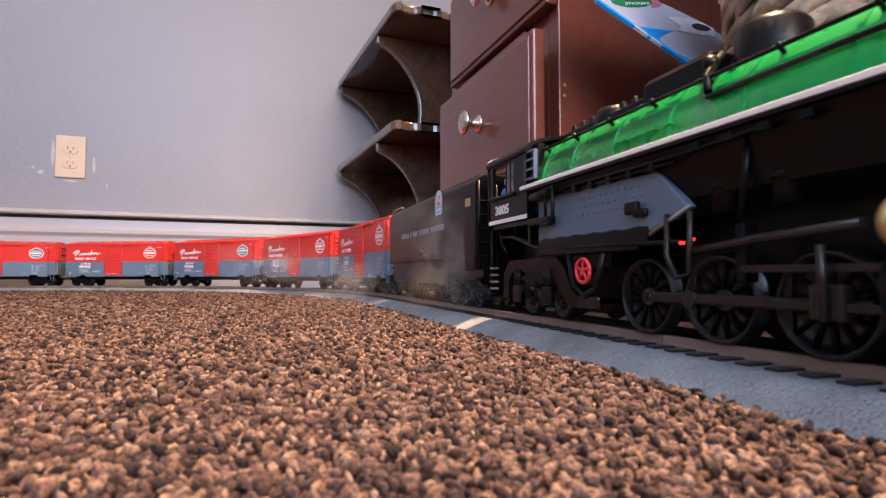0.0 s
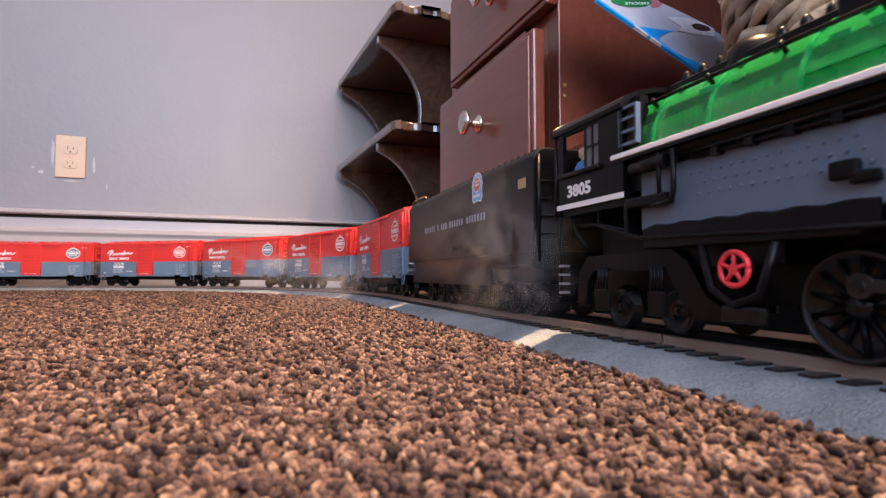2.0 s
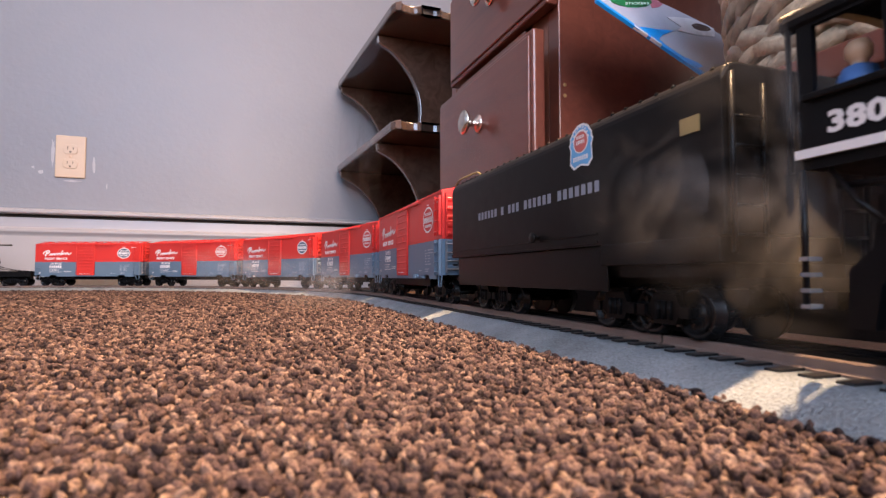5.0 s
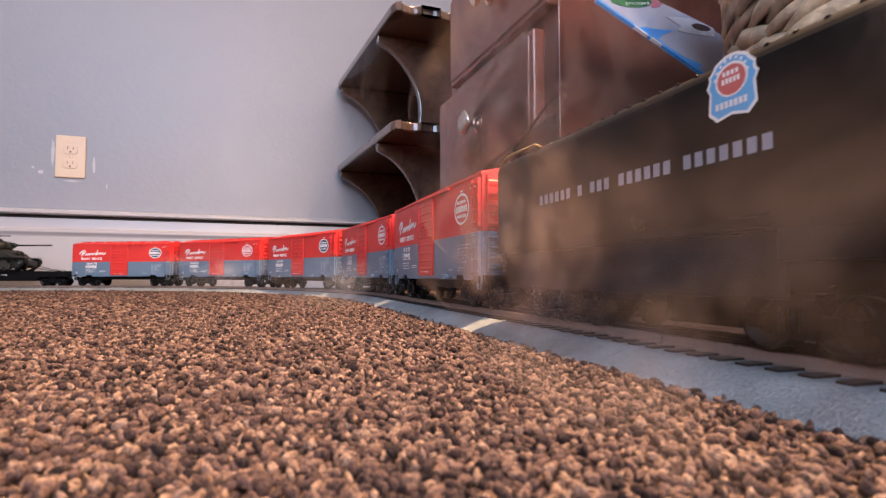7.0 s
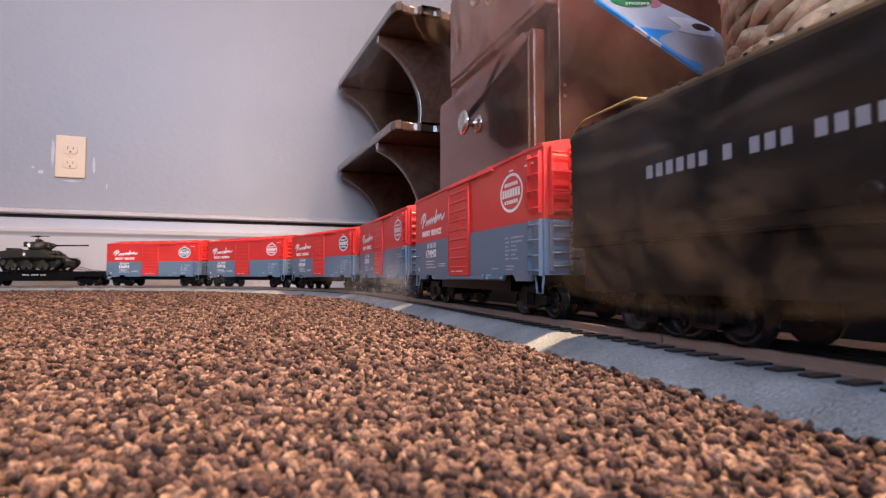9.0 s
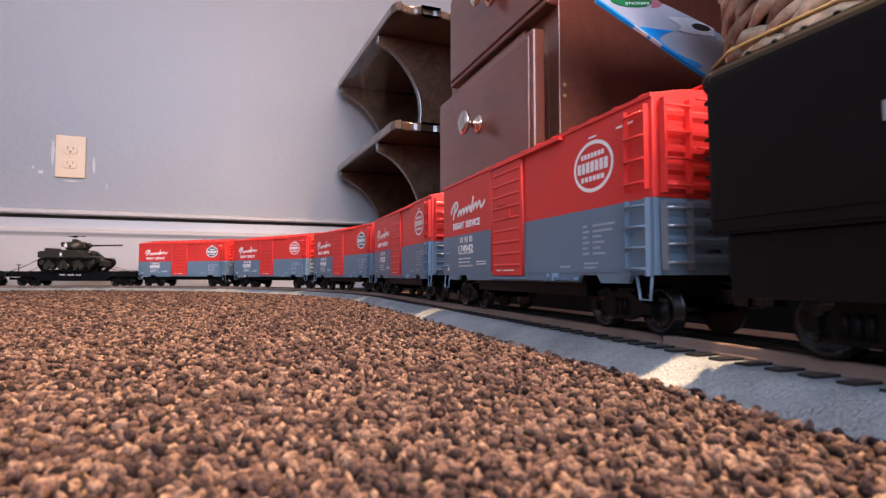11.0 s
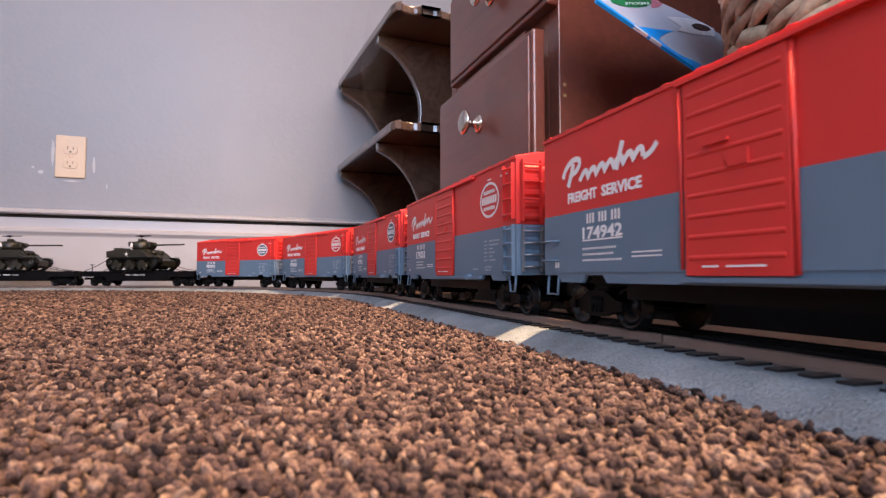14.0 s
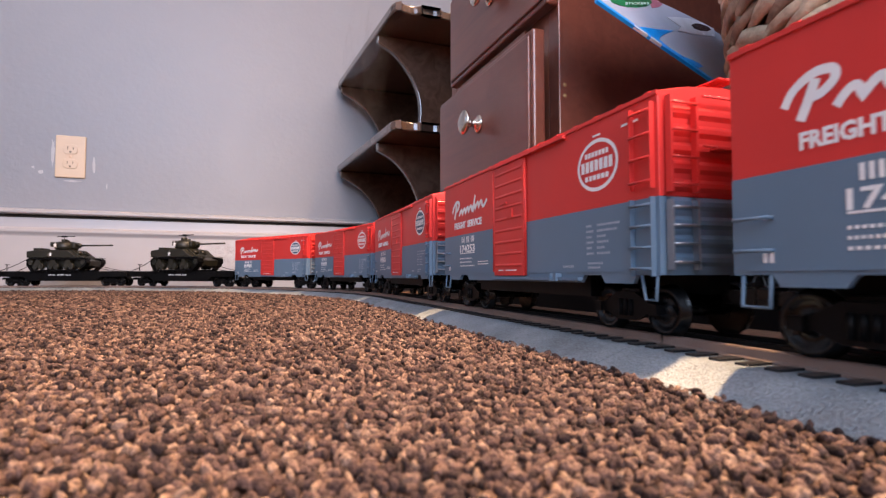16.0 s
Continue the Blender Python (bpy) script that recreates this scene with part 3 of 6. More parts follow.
def carpet_loops(name, near, far, sub, gap):
    """Loops of yarn set in uneven rows between two distances from the eye, inside the ring of the track."""
    rng = np.random.default_rng(int(near * 1000))
    ys = np.arange(0.03, 1.45, gap)
    pts = []
    for j, y in enumerate(ys):
        xs = np.arange(-1.25, 0.62, gap * 1.05) + (j % 2) * gap * 0.5
        pts.append(np.stack([xs, np.full(len(xs), y)], 1))
    P = np.concatenate(pts)
    P = P + rng.normal(0, gap * 0.24, P.shape)
    d = np.hypot(P[:, 0], P[:, 1])
    keep = (abs(P[:, 0]) < 0.90 * P[:, 1] + 0.04) & (d >= near) & (d < far)
    e, h = np.array(track(S_END)[:2]), np.array(heading(S_END)[:2])
    inn = np.array([h[1], -h[0]])
    rel = P - e
    straight = rel @ h > 0
    off = np.where(straight, rel @ inn, ARC_R - np.hypot(P[:, 0] - ARC_X, P[:, 1] - ARC_Y))
    P = P[keep & (off > 0.0515)]
    n = len(P)
    v, f = blob(sub)
    q = rng.uniform(0, 2 * np.pi, n)
    tilt = rng.normal(0, 0.28, n)
    sx = gap * rng.uniform(0.65, 1.30, n)
    sy = gap * rng.uniform(0.36, 0.56, n)
    sz = rng.uniform(0.0008, 0.0015, n)
    V = v[None] * np.stack([sx, sy, sz], 1)[:, None]
    lump = 1 + 0.22 * np.sin(v[:, 0] * 4 + 2)[None, :, None] * rng.uniform(-1, 1, n)[:, None, None] + rng.normal(0, 0.07, (n, len(v)))[..., None]
    V = V * lump
    ct, st = np.cos(tilt)[:, None], np.sin(tilt)[:, None]
    V = np.stack([V[..., 0] * ct - V[..., 2] * st, V[..., 1], V[..., 0] * st + V[..., 2] * ct], -1)
    c, s = np.cos(q)[:, None], np.sin(q)[:, None]
    zc = 0.0064 + rng.normal(0, 0.0009, n) + 0.0010 * np.sin(P[:, 0] * 510) * np.sin(P[:, 1] * 470)
    V = np.stack([V[..., 0] * c - V[..., 1] * s + P[:, :1], V[..., 0] * s + V[..., 1] * c + P[:, 1:], V[..., 2] + zc[:, None]], -1)
    Fc = (f[None] + (np.arange(n) * len(v))[:, None, None]).reshape(-1, 3)
    me = bpy.data.meshes.new(name)
    me.vertices.add(n * len(v))
    me.vertices.foreach_set("co", V.reshape(-1).astype(np.float32))
    me.loops.add(Fc.size)
    me.loops.foreach_set("vertex_index", Fc.reshape(-1).astype(np.int32))
    me.polygons.add(len(Fc))
    me.polygons.foreach_set("loop_start", np.arange(0, Fc.size, 3, dtype=np.int32))
    me.polygons.foreach_set("use_smooth", np.ones(len(Fc), dtype=bool))
    me.update(calc_edges=True)
    me.materials.append(M_YARN)
    tagged(new(name, me), "brown and tan looped wool carpet pile", "carpet", kind="stuff")


carpet_loops("carpet_pile", 0.05, 0.22, 2, 0.00165)
carpet_loops("carpet_pile_middle", 0.22, 0.60, 1, 0.0019)
carpet_loops("carpet_pile_far", 0.60, 1.6, 1, 0.0031)


# ---- boxcars ----
CAR_L, CAR_W, SILL, EAVE, SPLIT = 0.257, 0.033, 0.0225, 0.0955, 0.0535


def wheelset(parent, x, z, r, half=0.0185):
    bm = bmesh.new()
    cyl(bm, (0, -half, 0), (0, half, 0), 0.0018, 8)
    for sgn in (-1, 1):
        y = sgn * 0.0168
        lathe(bm, [(-0.0022, r * 1.10), (-0.0012, r * 1.12), (-0.0010, r), (0.0026, r * 0.985), (0.0026, r * 0.80), (0.0012, r * 0.74), (0.0012, r * 0.30), (0.0030, r * 0.24), (0.0034, 0.001)], (0, y, 0), (0, sgn, 0), 22)
        # two marks on the plate, so that the turning shows
        for q in (0.4, 3.5):
            cyl(bm, (r * 0.55 * math.cos(q), y + sgn * 0.0011, r * 0.55 * math.sin(q)), (r * 0.55 * math.cos(q), y + sgn * 0.0016, r * 0.55 * math.sin(q)), r * 0.12, 8)
    ob = part("wheelset", bm, M_WHEEL, parent)
    ob.location = (x, 0, z)
    ROLLERS.append((ob, r, (x, 0, z)))
    return ob


def truck(parent, x, half=0.0175, r=0.0103):
    """A two-axle truck with cast side frames."""
    bm = bmesh.new()
    for sgn in (-1, 1):
        y0, y1 = sorted((sgn * 0.0210, sgn * 0.0236))
        prism(bm, [(x - half - 0.0030, 0.0062), (x - half - 0.0030, 0.0095), (x - half + 0.004, 0.0105), (x - 0.006, 0.0150), (x + 0.006, 0.0150), (x + half - 0.004, 0.0105), (x + half + 0.0030, 0.0095),
                   (x + half + 0.0030, 0.0062), (x + half - 0.0045, 0.0060), (x + 0.0060, 0.0026), (x - 0.0060, 0.0026), (x - half + 0.0045, 0.0060)], y0, y1, "y")
        for dx in (-0.0035, 0, 0.0035):
            cyl(bm, (x + dx, sgn * 0.0236, 0.0045), (x + dx, sgn * 0.0236, 0.012), 0.0013, 7)
        for dx in (-half, half):
            box(bm, x + dx - 0.0024, x + dx + 0.0024, *sorted((sgn * 0.0236, sgn * 0.0252)), 0.0056, 0.0102)
    box(bm, x - 0.006, x + 0.006, -0.021, 0.021, 0.006, 0.0165)
    tr = part("truck", bm, M_BLACK, parent, "black cast truck frame")
    for dx in (-half, half):
        wheelset(tr, x + dx, r - 0.003, r)
    return tr


def ring_shape(bm, cx, cz, rx, rz, t, y, m=0, n=40):
    A = [bm.verts.new((cx + rx * math.cos(2 * math.pi * k / n), y, cz + rz * math.sin(2 * math.pi * k / n))) for k in range(n)]
    B = [bm.verts.new((cx + (rx - t) * math.cos(2 * math.pi * k / n), y, cz + (rz - t) * math.sin(2 * math.pi * k / n))) for k in range(n)]
    for k in range(n):
        bm.faces.new((A[k], A[(k + 1) % n], B[(k + 1) % n], B[k])).material_index = m


def smooth(pts, n=6):
    """A soft curve through points."""
    P = [Vector(p_) for p_ in pts]
    P = [2 * P[0] - P[1]] + P + [2 * P[-1] - P[-2]]
    out = []
    for a, b, c, d in zip(P, P[1:], P[2:], P[3:]):
        for k in range(n):
            t = k / n
            out.append(0.5 * (2 * b + (c - a) * t + (2 * a - 5 * b + 4 * c - d) * t * t + (3 * b - a - 3 * c + d) * t ** 3))
    return out + [P[-2]]


def ribbon(bm, pts, w, y, m=0):
    """A flat painted stroke through points (x, z), each bit laid a hair over the one before."""
    pts = [Vector((a, b)) for a, b in pts]
    prev, base = None, y
    for i, p_ in enumerate(pts):
        d = (pts[min(i + 1, len(pts) - 1)] - pts[max(i - 1, 0)]).normalized()
        nn = Vector((-d.y, d.x)) * w / 2
        y = base + math.copysign(4e-6 * i, base)
        pair = (bm.verts.new((p_.x + nn.x, y, p_.y + nn.y)), bm.verts.new((p_.x - nn.x, y, p_.y - nn.y)))
        if prev:
            bm.faces.new((prev[0], prev[1], pair[1], pair[0])).material_index = m
        prev = pair


def bars(bm, x, z, w, h, y, n, gap=0.3, m=0):
    """A line of writing too small to read: upright bars."""
    step = w / n
    for i in range(n):
        x0 = x + i * step
        vs = [bm.verts.new(c) for c in ((x0, y, z), (x0 + step * (1 - gap), y, z), (x0 + step * (1 - gap), y, z + h), (x0, y, z + h))]
        bm.faces.new(vs).material_index = m


def boxcar(number, dark_emblem):
    thing = tagged(new("boxcar"), "red over grey model boxcar with " + ("navy-filled" if dark_emblem else "white-ringed") + " oval emblem", "boxcar", group="train cars")
    L2, W = CAR_L / 2, CAR_W
    # body: grey below, red above
    bm = bmesh.new()
    sill = [(-L2, SILL), (-L2 + 0.014, SILL), (-L2 + 0.0165, SILL - 0.0036), (-0.093, SILL - 0.0036), (-0.090, SILL), (-0.0765, SILL), (-0.0735, SILL - 0.0036), (0.0735, SILL - 0.0036), (0.0765, SILL),
            (0.090, SILL), (0.093, SILL - 0.0036), (L2 - 0.0165, SILL - 0.0036), (L2 - 0.014, SILL), (L2, SILL)]
    for y0, y1 in ((-W, -W + 0.002), (W - 0.002, W)):
        prism(bm, sill + [(L2, SPLIT), (-L2, SPLIT)], y0, y1, "y")
    for x0, x1 in ((-L2, -L2 + 0.002), (L2 - 0.002, L2)):
        box(bm, x0, x1, -W + 0.002, W - 0.002, SILL, SPLIT)
    # faint sill seam
    for y0, y1 in ((-W - 0.0004, -W), (W, W + 0.0004)):
        box(bm, -L2 + 0.001, L2 - 0.001, y0, y1, SILL + 0.0012, SILL + 0.0020)
    part("lower_body", bm, M_GREY, thing, "grey lower half of the body")
    bm = bmesh.new()
    roof_pts = [(-W, SPLIT), (W, SPLIT), (W, EAVE), (W * 0.55, EAVE + 0.0030), (0, EAVE + 0.0046), (-W * 0.55, EAVE + 0.0030), (-W, EAVE)]
    prism(bm, roof_pts, -L2, L2, "x", bevel=0.0004)
    part("upper_body", bm, M_RED, thing, "red upper half of the body")
    # roof ribs, eave strip, running board
    bm = bmesh.new()
    for i in range(15):
        x = -L2 + 0.006 + i * (CAR_L - 0.012) / 14
        for sgn in (-1, 1):
            prism(bm, [(sgn * (W + 0.0005), EAVE - 0.0008), (sgn * (W + 0.0005), EAVE + 0.0008), (sgn * W * 0.55, EAVE + 0.0042), (sgn * 0.006, EAVE + 0.0056), (sgn * 0.006, EAVE + 0.0040), (sgn * W * 0.55, EAVE + 0.0026)], x - 0.0014, x + 0.0014, "x")
    for sgn in (-1, 1):
        y0, y1 = sorted((sgn * W, sgn * (W + 0.0007)))
        box(bm, -L2, L2, y0, y1, EAVE - 0.0016, EAVE + 0.0002)
    part("roof_ribbing", bm, M_RED, thing)
    bm = bmesh.new()
    for dy in (-0.0034, 0.0, 0.0034):
        box(bm, -L2 - 0.003, L2 + 0.003, dy - 0.0014, dy + 0.0014, EAVE + 0.0066, EAVE + 0.0074)
    for i in range(9):
        x = -L2 + 0.01 + i * (CAR_L - 0.02) / 8
        box(bm, x - 0.0015, x + 0.0015, -0.0045, 0.0045, EAVE + 0.0044, EAVE + 0.0066)
    part("running_board", bm, M_RED, thing)
    # doors
    for sgn in (-1, 1):
        door = bmesh.new()
        y0, y1 = sorted((sgn * W, sgn * (W + 0.0016)))
        box(door, -0.0245, 0.0170, y0, y1, SILL - 0.0004, EAVE - 0.0035, bevel=0.0003)
        d = part("door", door, M_RED, thing, "red ribbed sliding door")
        for i in range(9):
            z = SILL + 0.006 + i * 0.0073
            rib = bmesh.new()
            prism(rib, [(sgn * (W + 0.0016), z - 0.0010), (sgn * (W + 0.0020), z - 0.0003), (sgn * (W + 0.0020), z + 0.0003), (sgn * (W + 0.0016), z + 0.0010)], -0.0225, 0.0150, "x")
            part("rib", rib, M_RED, d)
        rod = bmesh.new()
        cyl(rod, (-0.0265, sgn * (W + 0.001), SILL + 0.002), (-0.0265, sgn * (W + 0.001), EAVE - 0.004), 0.0006, 6)
        cyl(rod, (0.0180, sgn * (W + 0.0008), SILL), (0.0180, sgn * (W + 0.0008), EAVE - 0.003), 0.0008, 6)
        box(rod, -0.014, -0.004, *sorted((sgn * (W + 0.0020), sgn * (W + 0.0030))), 0.067, 0.0682)
        box(rod, -0.0045, 0.0035, *sorted((sgn * (W + 0.0018), sgn * (W + 0.0026))), 0.058, 0.063)
        part("latch", rod, M_RED, d)
        mark = bmesh.new()
        yy = sgn * (W + 0.0024)
        bars(mark, -0.016, SILL + 0.0026, 0.007, 0.0007, yy, 1, 0.0)
        bars(mark, -0.006, SILL + 0.0026, 0.015, 0.0007, yy, 1, 0.0)
        part("door_stencil", mark, M_WHITE, d)
        tr = bmesh.new()
        y0, y1 = sorted((sgn * W, sgn * (W + 0.0026)))
        box(tr, -0.0275, 0.062, y0, y1, EAVE - 0.0034, EAVE - 0.0018)
        part("upper_door_track", tr, M_RED, thing)
        tr = bmesh.new()
        box(tr, -0.0275, 0.075, y0, y1, SILL - 0.0026, SILL - 0.0010)
        for x in (0.047, 0.053):
            box(tr, x, x + 0.003, *sorted((sgn * W, sgn * (W + 0.0036))), SILL - 0.003, SILL + 0.001)
        part("lower_door_track", tr, M_GREY, thing)
        # side ladders, right of each side, and grab irons at the other end
        lx0, lx1 = (L2 - 0.0150, L2 - 0.0025) if sgn < 0 else (-L2 + 0.0025, -L2 + 0.0150)
        for name, zs, mm in (("upper_ladder", (0.0600, 0.0695, 0.0790, 0.0885), M_RED), ("lower_ladder", (0.0250, 0.0335, 0.0420, 0.0505), M_GREY)):
            lad = bmesh.new()
            yo = sgn * (W + 0.0024)
            for x in (lx0, lx1):
                box(lad, x - 0.0004, x + 0.0004, *sorted((sgn * W, yo)), zs[0] - 0.003, zs[-1] + 0.003)
            for z in zs:
                cyl(lad, (lx0, yo, z), (lx1, yo, z), 0.00062, 6)
            part(name, lad, mm, thing)
        for z in (0.0300, 0.0400):
            g = bmesh.new()
            xx0, xx1 = (-L2 + 0.0025, -L2 + 0.0145) if sgn < 0 else (L2 - 0.0145, L2 - 0.0025)
            tube(g, [(xx0, sgn * W, z), (xx0, sgn * (W + 0.0026), z), (xx1, sgn * (W + 0.0026), z), (xx1, sgn * W, z)], 0.0006, 6)
            part("grab_iron", g, M_GREY, thing)
        # stirrup steps at both ends
        for x0 in (-L2 + 0.003, L2 - 0.0125):
            g = bmesh.new()
            slant = 0.004 if x0 > 0 else 0.0
            tube(g, [(x0, sgn * (W - 0.001), SILL + 0.002), (x0 + slant, sgn * W, SILL - 0.0100), (x0 + 0.010, sgn * W, SILL - 0.0100), (x0 + 0.010, sgn * (W - 0.001), SILL + 0.002)], 0.0007, 6)
            part("stirrup_step", g, M_GREY, thing)
    # ends: pressed ribs, ladder, brake wheel
    for sgn in (-1, 1):
        for i in range(9):
            z = 0.0285 + i * 0.0074
            g = bmesh.new()
            x = sgn * L2
            prism(g, [(x, z - 0.0026), (x + sgn * 0.0015, z - 0.0009), (x + sgn * 0.0015, z + 0.0009), (x, z + 0.0026)], -W + 0.004, W - 0.004, "y")
            part("end_rib", g, M_RED if z > SPLIT + 0.001 else M_GREY, thing)
        for zlo, zhi, mm in ((0.0245, 0.0520, M_SILVER), (0.0550, 0.0930, M_RED)):
            g = bmesh.new()
            ys = (-W + 0.003, -W + 0.0155) if sgn > 0 else (W - 0.0155, W - 0.003)
            x = sgn * (L2 + 0.0042)
            for y in ys:
                box(g, min(x, x - sgn * 0.003), max(x, x - sgn * 0.003), y - 0.0006, y + 0.0006, zlo, zhi)
            n = 4
            for i in range(n):
                z = zlo + 0.003 + i * (zhi - zlo - 0.006) / (n - 1)
                cyl(g, (x, ys[0], z), (x, ys[1], z), 0.0006, 6)
            part("end_ladder", g, mm, thing)
        g = bmesh.new()
        for z in (0.0935, 0.0735):
            cyl(g, (sgn * (L2 + 0.0045), -W + 0.018, z), (sgn * (L2 + 0.0045), W - 0.004, z), 0.0006, 6)
        box(g, sgn * (L2 + 0.0035) - 0.002, sgn * (L2 + 0.0035) + 0.002, -0.009, 0.009, 0.0725, 0.0733)
        part("end_grab_iron", g, M_RED, thing)
    g = bmesh.new()
    x = L2 + 0.0065
    tube(g, [(x, 0.012 + 0.0075 * math.cos(2 * math.pi * k / 20), 0.083 + 0.0075 * math.sin(2 * math.pi * k / 20)) for k in range(21)], 0.0008, 6)
    for k in range(5):
        q = 2 * math.pi * k / 5
        cyl(g, (x, 0.012, 0.083), (x, 0.012 + 0.0075 * math.cos(q), 0.083 + 0.0075 * math.sin(q)), 0.0005, 5)
    cyl(g, (L2, 0.012, 0.083), (x + 0.001, 0.012, 0.083), 0.0012, 8)
    part("brake_wheel", g, M_BLACK, thing, "black brake wheel")
    # under the floor
    g = bmesh.new()
    box(g, -L2 + 0.004, L2 - 0.004, -W + 0.0045, W - 0.0045, SILL + 0.001, SILL + 0.0035)
    box(g, -L2 + 0.004, L2 - 0.004, -0.006, 0.006, SILL - 0.008, SILL + 0.001)
    box(g, -0.070, 0.070, -0.025, 0.025, SILL - 0.0105, SILL + 0.0008)
    cyl(g, (-0.020, 0.014, SILL - 0.005), (0.016, 0.014, SILL - 0.005), 0.005, 12)
    box(g, -0.045, -0.028, -0.020, -0.010, SILL - 0.009, SILL + 0.001)
    part("underframe", g, M_BLACK, thing)
    for sgn in (-1, 1):
        g = bmesh.new()
        x = sgn * L2
        box(g, min(x, x + sgn * 0.012), max(x, x + sgn * 0.012), -0.0028, 0.0028, 0.0112, 0.0165)
        box(g, min(x + sgn * 0.010, x + sgn * 0.0172), max(x + sgn * 0.010, x + sgn * 0.0172), -0.0048, 0.0048, 0.0098, 0.0180, bevel=0.001)
        part("coupler", g, M_WHEEL, thing)
    for x in (-0.095, 0.095):
        truck(thing, x, half=0.0190)
    # painted emblem and writing, on both sides
    for sgn in (-1, 1):
        y = sgn * (W + 0.0002)
        mir = 1 if sgn < 0 else -1
        g = bmesh.new()
        cx, cz = 0.0880 * mir, 0.0735
        ring_shape(g, cx, cz, 0.0158, 0.0122, 0.0018, y)
        em = part("emblem", g, M_WHITE, thing, "white oval ring emblem")
        for ex_, ez_, ew_, eh_, en_ in ((cx - 0.0095, cz + 0.0042, 0.019, 0.0024, 7), (cx - 0.0125, cz - 0.0026, 0.025, 0.0052, 7), (cx - 0.0095, cz - 0.0068, 0.019, 0.0024, 6), (cx - 0.003, cz + 0.0134, 0.006, 0.0009, 1), (cx + 0.018, cz + 0.0128, 0.011, 0.0010, 1)):
            g = bmesh.new()
            bars(g, ex_, ez_, ew_, eh_, y, en_, 0.22 if en_ > 1 else 0)
            part("lettering_bar", g, M_WHITE, em)
        if dark_emblem:
            g = bmesh.new()
            n = 40
            g.faces.new([g.verts.new((cx + 0.0142 * math.cos(2 * math.pi * k / n), sgn * (W + 0.0001), cz + 0.0106 * math.sin(2 * math.pi * k / n))) for k in range(n)])
            part("emblem_ground", g, M_NAVY, em, "navy ground of the emblem")
        g = bmesh.new()
        x0 = -0.1110 if mir > 0 else 0.042
        # flowing script, as strokes
        ribbon(g, smooth([(x0 + 0.0020, 0.0718), (x0 + 0.0050, 0.0762), (x0 + 0.0110, 0.0794), (x0 + 0.0165, 0.0790), (x0 + 0.0172, 0.0762), (x0 + 0.0135, 0.0733), (x0 + 0.0095, 0.0728)]), 0.0028, y)
        ribbon(g, smooth([(x0 + 0.0118, 0.0778), (x0 + 0.0095, 0.0722), (x0 + 0.0070, 0.0668)]), 0.0031, y)
        wave = []
        for i in range(71):
            u = i / 10
            hgt = abs(math.sin(math.pi * u)) ** 0.8
            wave.append((x0 + 0.0172 + 0.0066 * u + 0.0016 * hgt, 0.0682 + 0.0040 * hgt + 0.00004 * i))
        ribbon(g, wave, 0.0027, y)
        ribbon(g, smooth([(x0 + 0.0455, 0.0686), (x0 + 0.0478, 0.0745), (x0 + 0.0502, 0.0805)]), 0.0029, y)
        ribbon(g, smooth([(x0 + 0.0630, 0.0706), (x0 + 0.0660, 0.0712), (x0 + 0.0690, 0.0728), (x0 + 0.0715, 0.0750)]), 0.0024, y)
        part("script_mark", g, M_WHITE, thing, "white flowing script in plain strokes")
        for txt, dx, w in (("FREIGHT", 0.0065, 0.0245), ("SERVICE", 0.0345, 0.0275)):
            ob = new("lettering", letters(txt, 0.0068, M_WHITE, bold=0.00025, width=w, depth=0.00008))
            ob.parent = thing
            ob.matrix_basis = pose(x0 + dx, y, 0.0586) if mir > 0 else pose(x0 + dx + w, y, 0.0586, 0, 0, 180)
        g = bmesh.new()
        xn = -0.0920 if mir > 0 else 0.050
        for k in range(3):
            bars(g, xn + 0.0035 + k * 0.0095, 0.0470, 0.0070, 0.0046, y, 3, 0.4)
        bars(g, xn, 0.0386, 0.030, 0.0007, y, 1, 0)
        for r_, w in ((0.0345, 0.026), (0.0318, 0.024), (0.0290, 0.030)):
            bars(g, xn, r_, w, 0.0010, y, 14, 0.35)
        bars(g, xn + 0.036, 0.0318, 0.018, 0.0006, y, 1, 0)
        bars(g, xn + 0.036, 0.0300, 0.018, 0.0006, y, 1, 0)
        tagged(part("stencil_marking", g, M_WHITE, thing, "fine white stencilled marking"), kind="stuff")
        g = bmesh.new()
        bars(g, -L2 + 0.011 if mir > 0 else L2 - 0.016, 0.0262, 0.0045, 0.0030, y, 2, 0.3)
        part("corner_stencil", g, M_WHITE, thing)
        g = bmesh.new()
        xd = 0.079 * mir - (0 if mir > 0 else 0.022)
        for k in range(6):
            z = 0.0450 - k * 0.0026
            bars(g, xd, z, 0.006 if k % 2 else 0.0045, 0.0011, y, 4, 0.35)
            bars(g, xd + 0.0085, z, (0.017, 0.015, 0.007, 0.009, 0.006, 0.010)[k], 0.0011, y, (10, 9, 4, 5, 4, 6)[k], 0.35)
        bars(g, xd + 0.001, 0.0275, 0.012, 0.0010, y, 8, 0.35)
        bars(g, xd + 0.001, 0.0255, 0.010, 0.0010, y, 7, 0.35)
        tagged(part("data_stencil", g, M_STENCIL, thing, "fine pale lines of data"), kind="stuff")
        g = bmesh.new()
        bars(g, xd - 0.021, 0.0262, 0.010, 0.0011, y, 7, 0.35)
        part("date_stencil", g, M_STENCIL, thing)
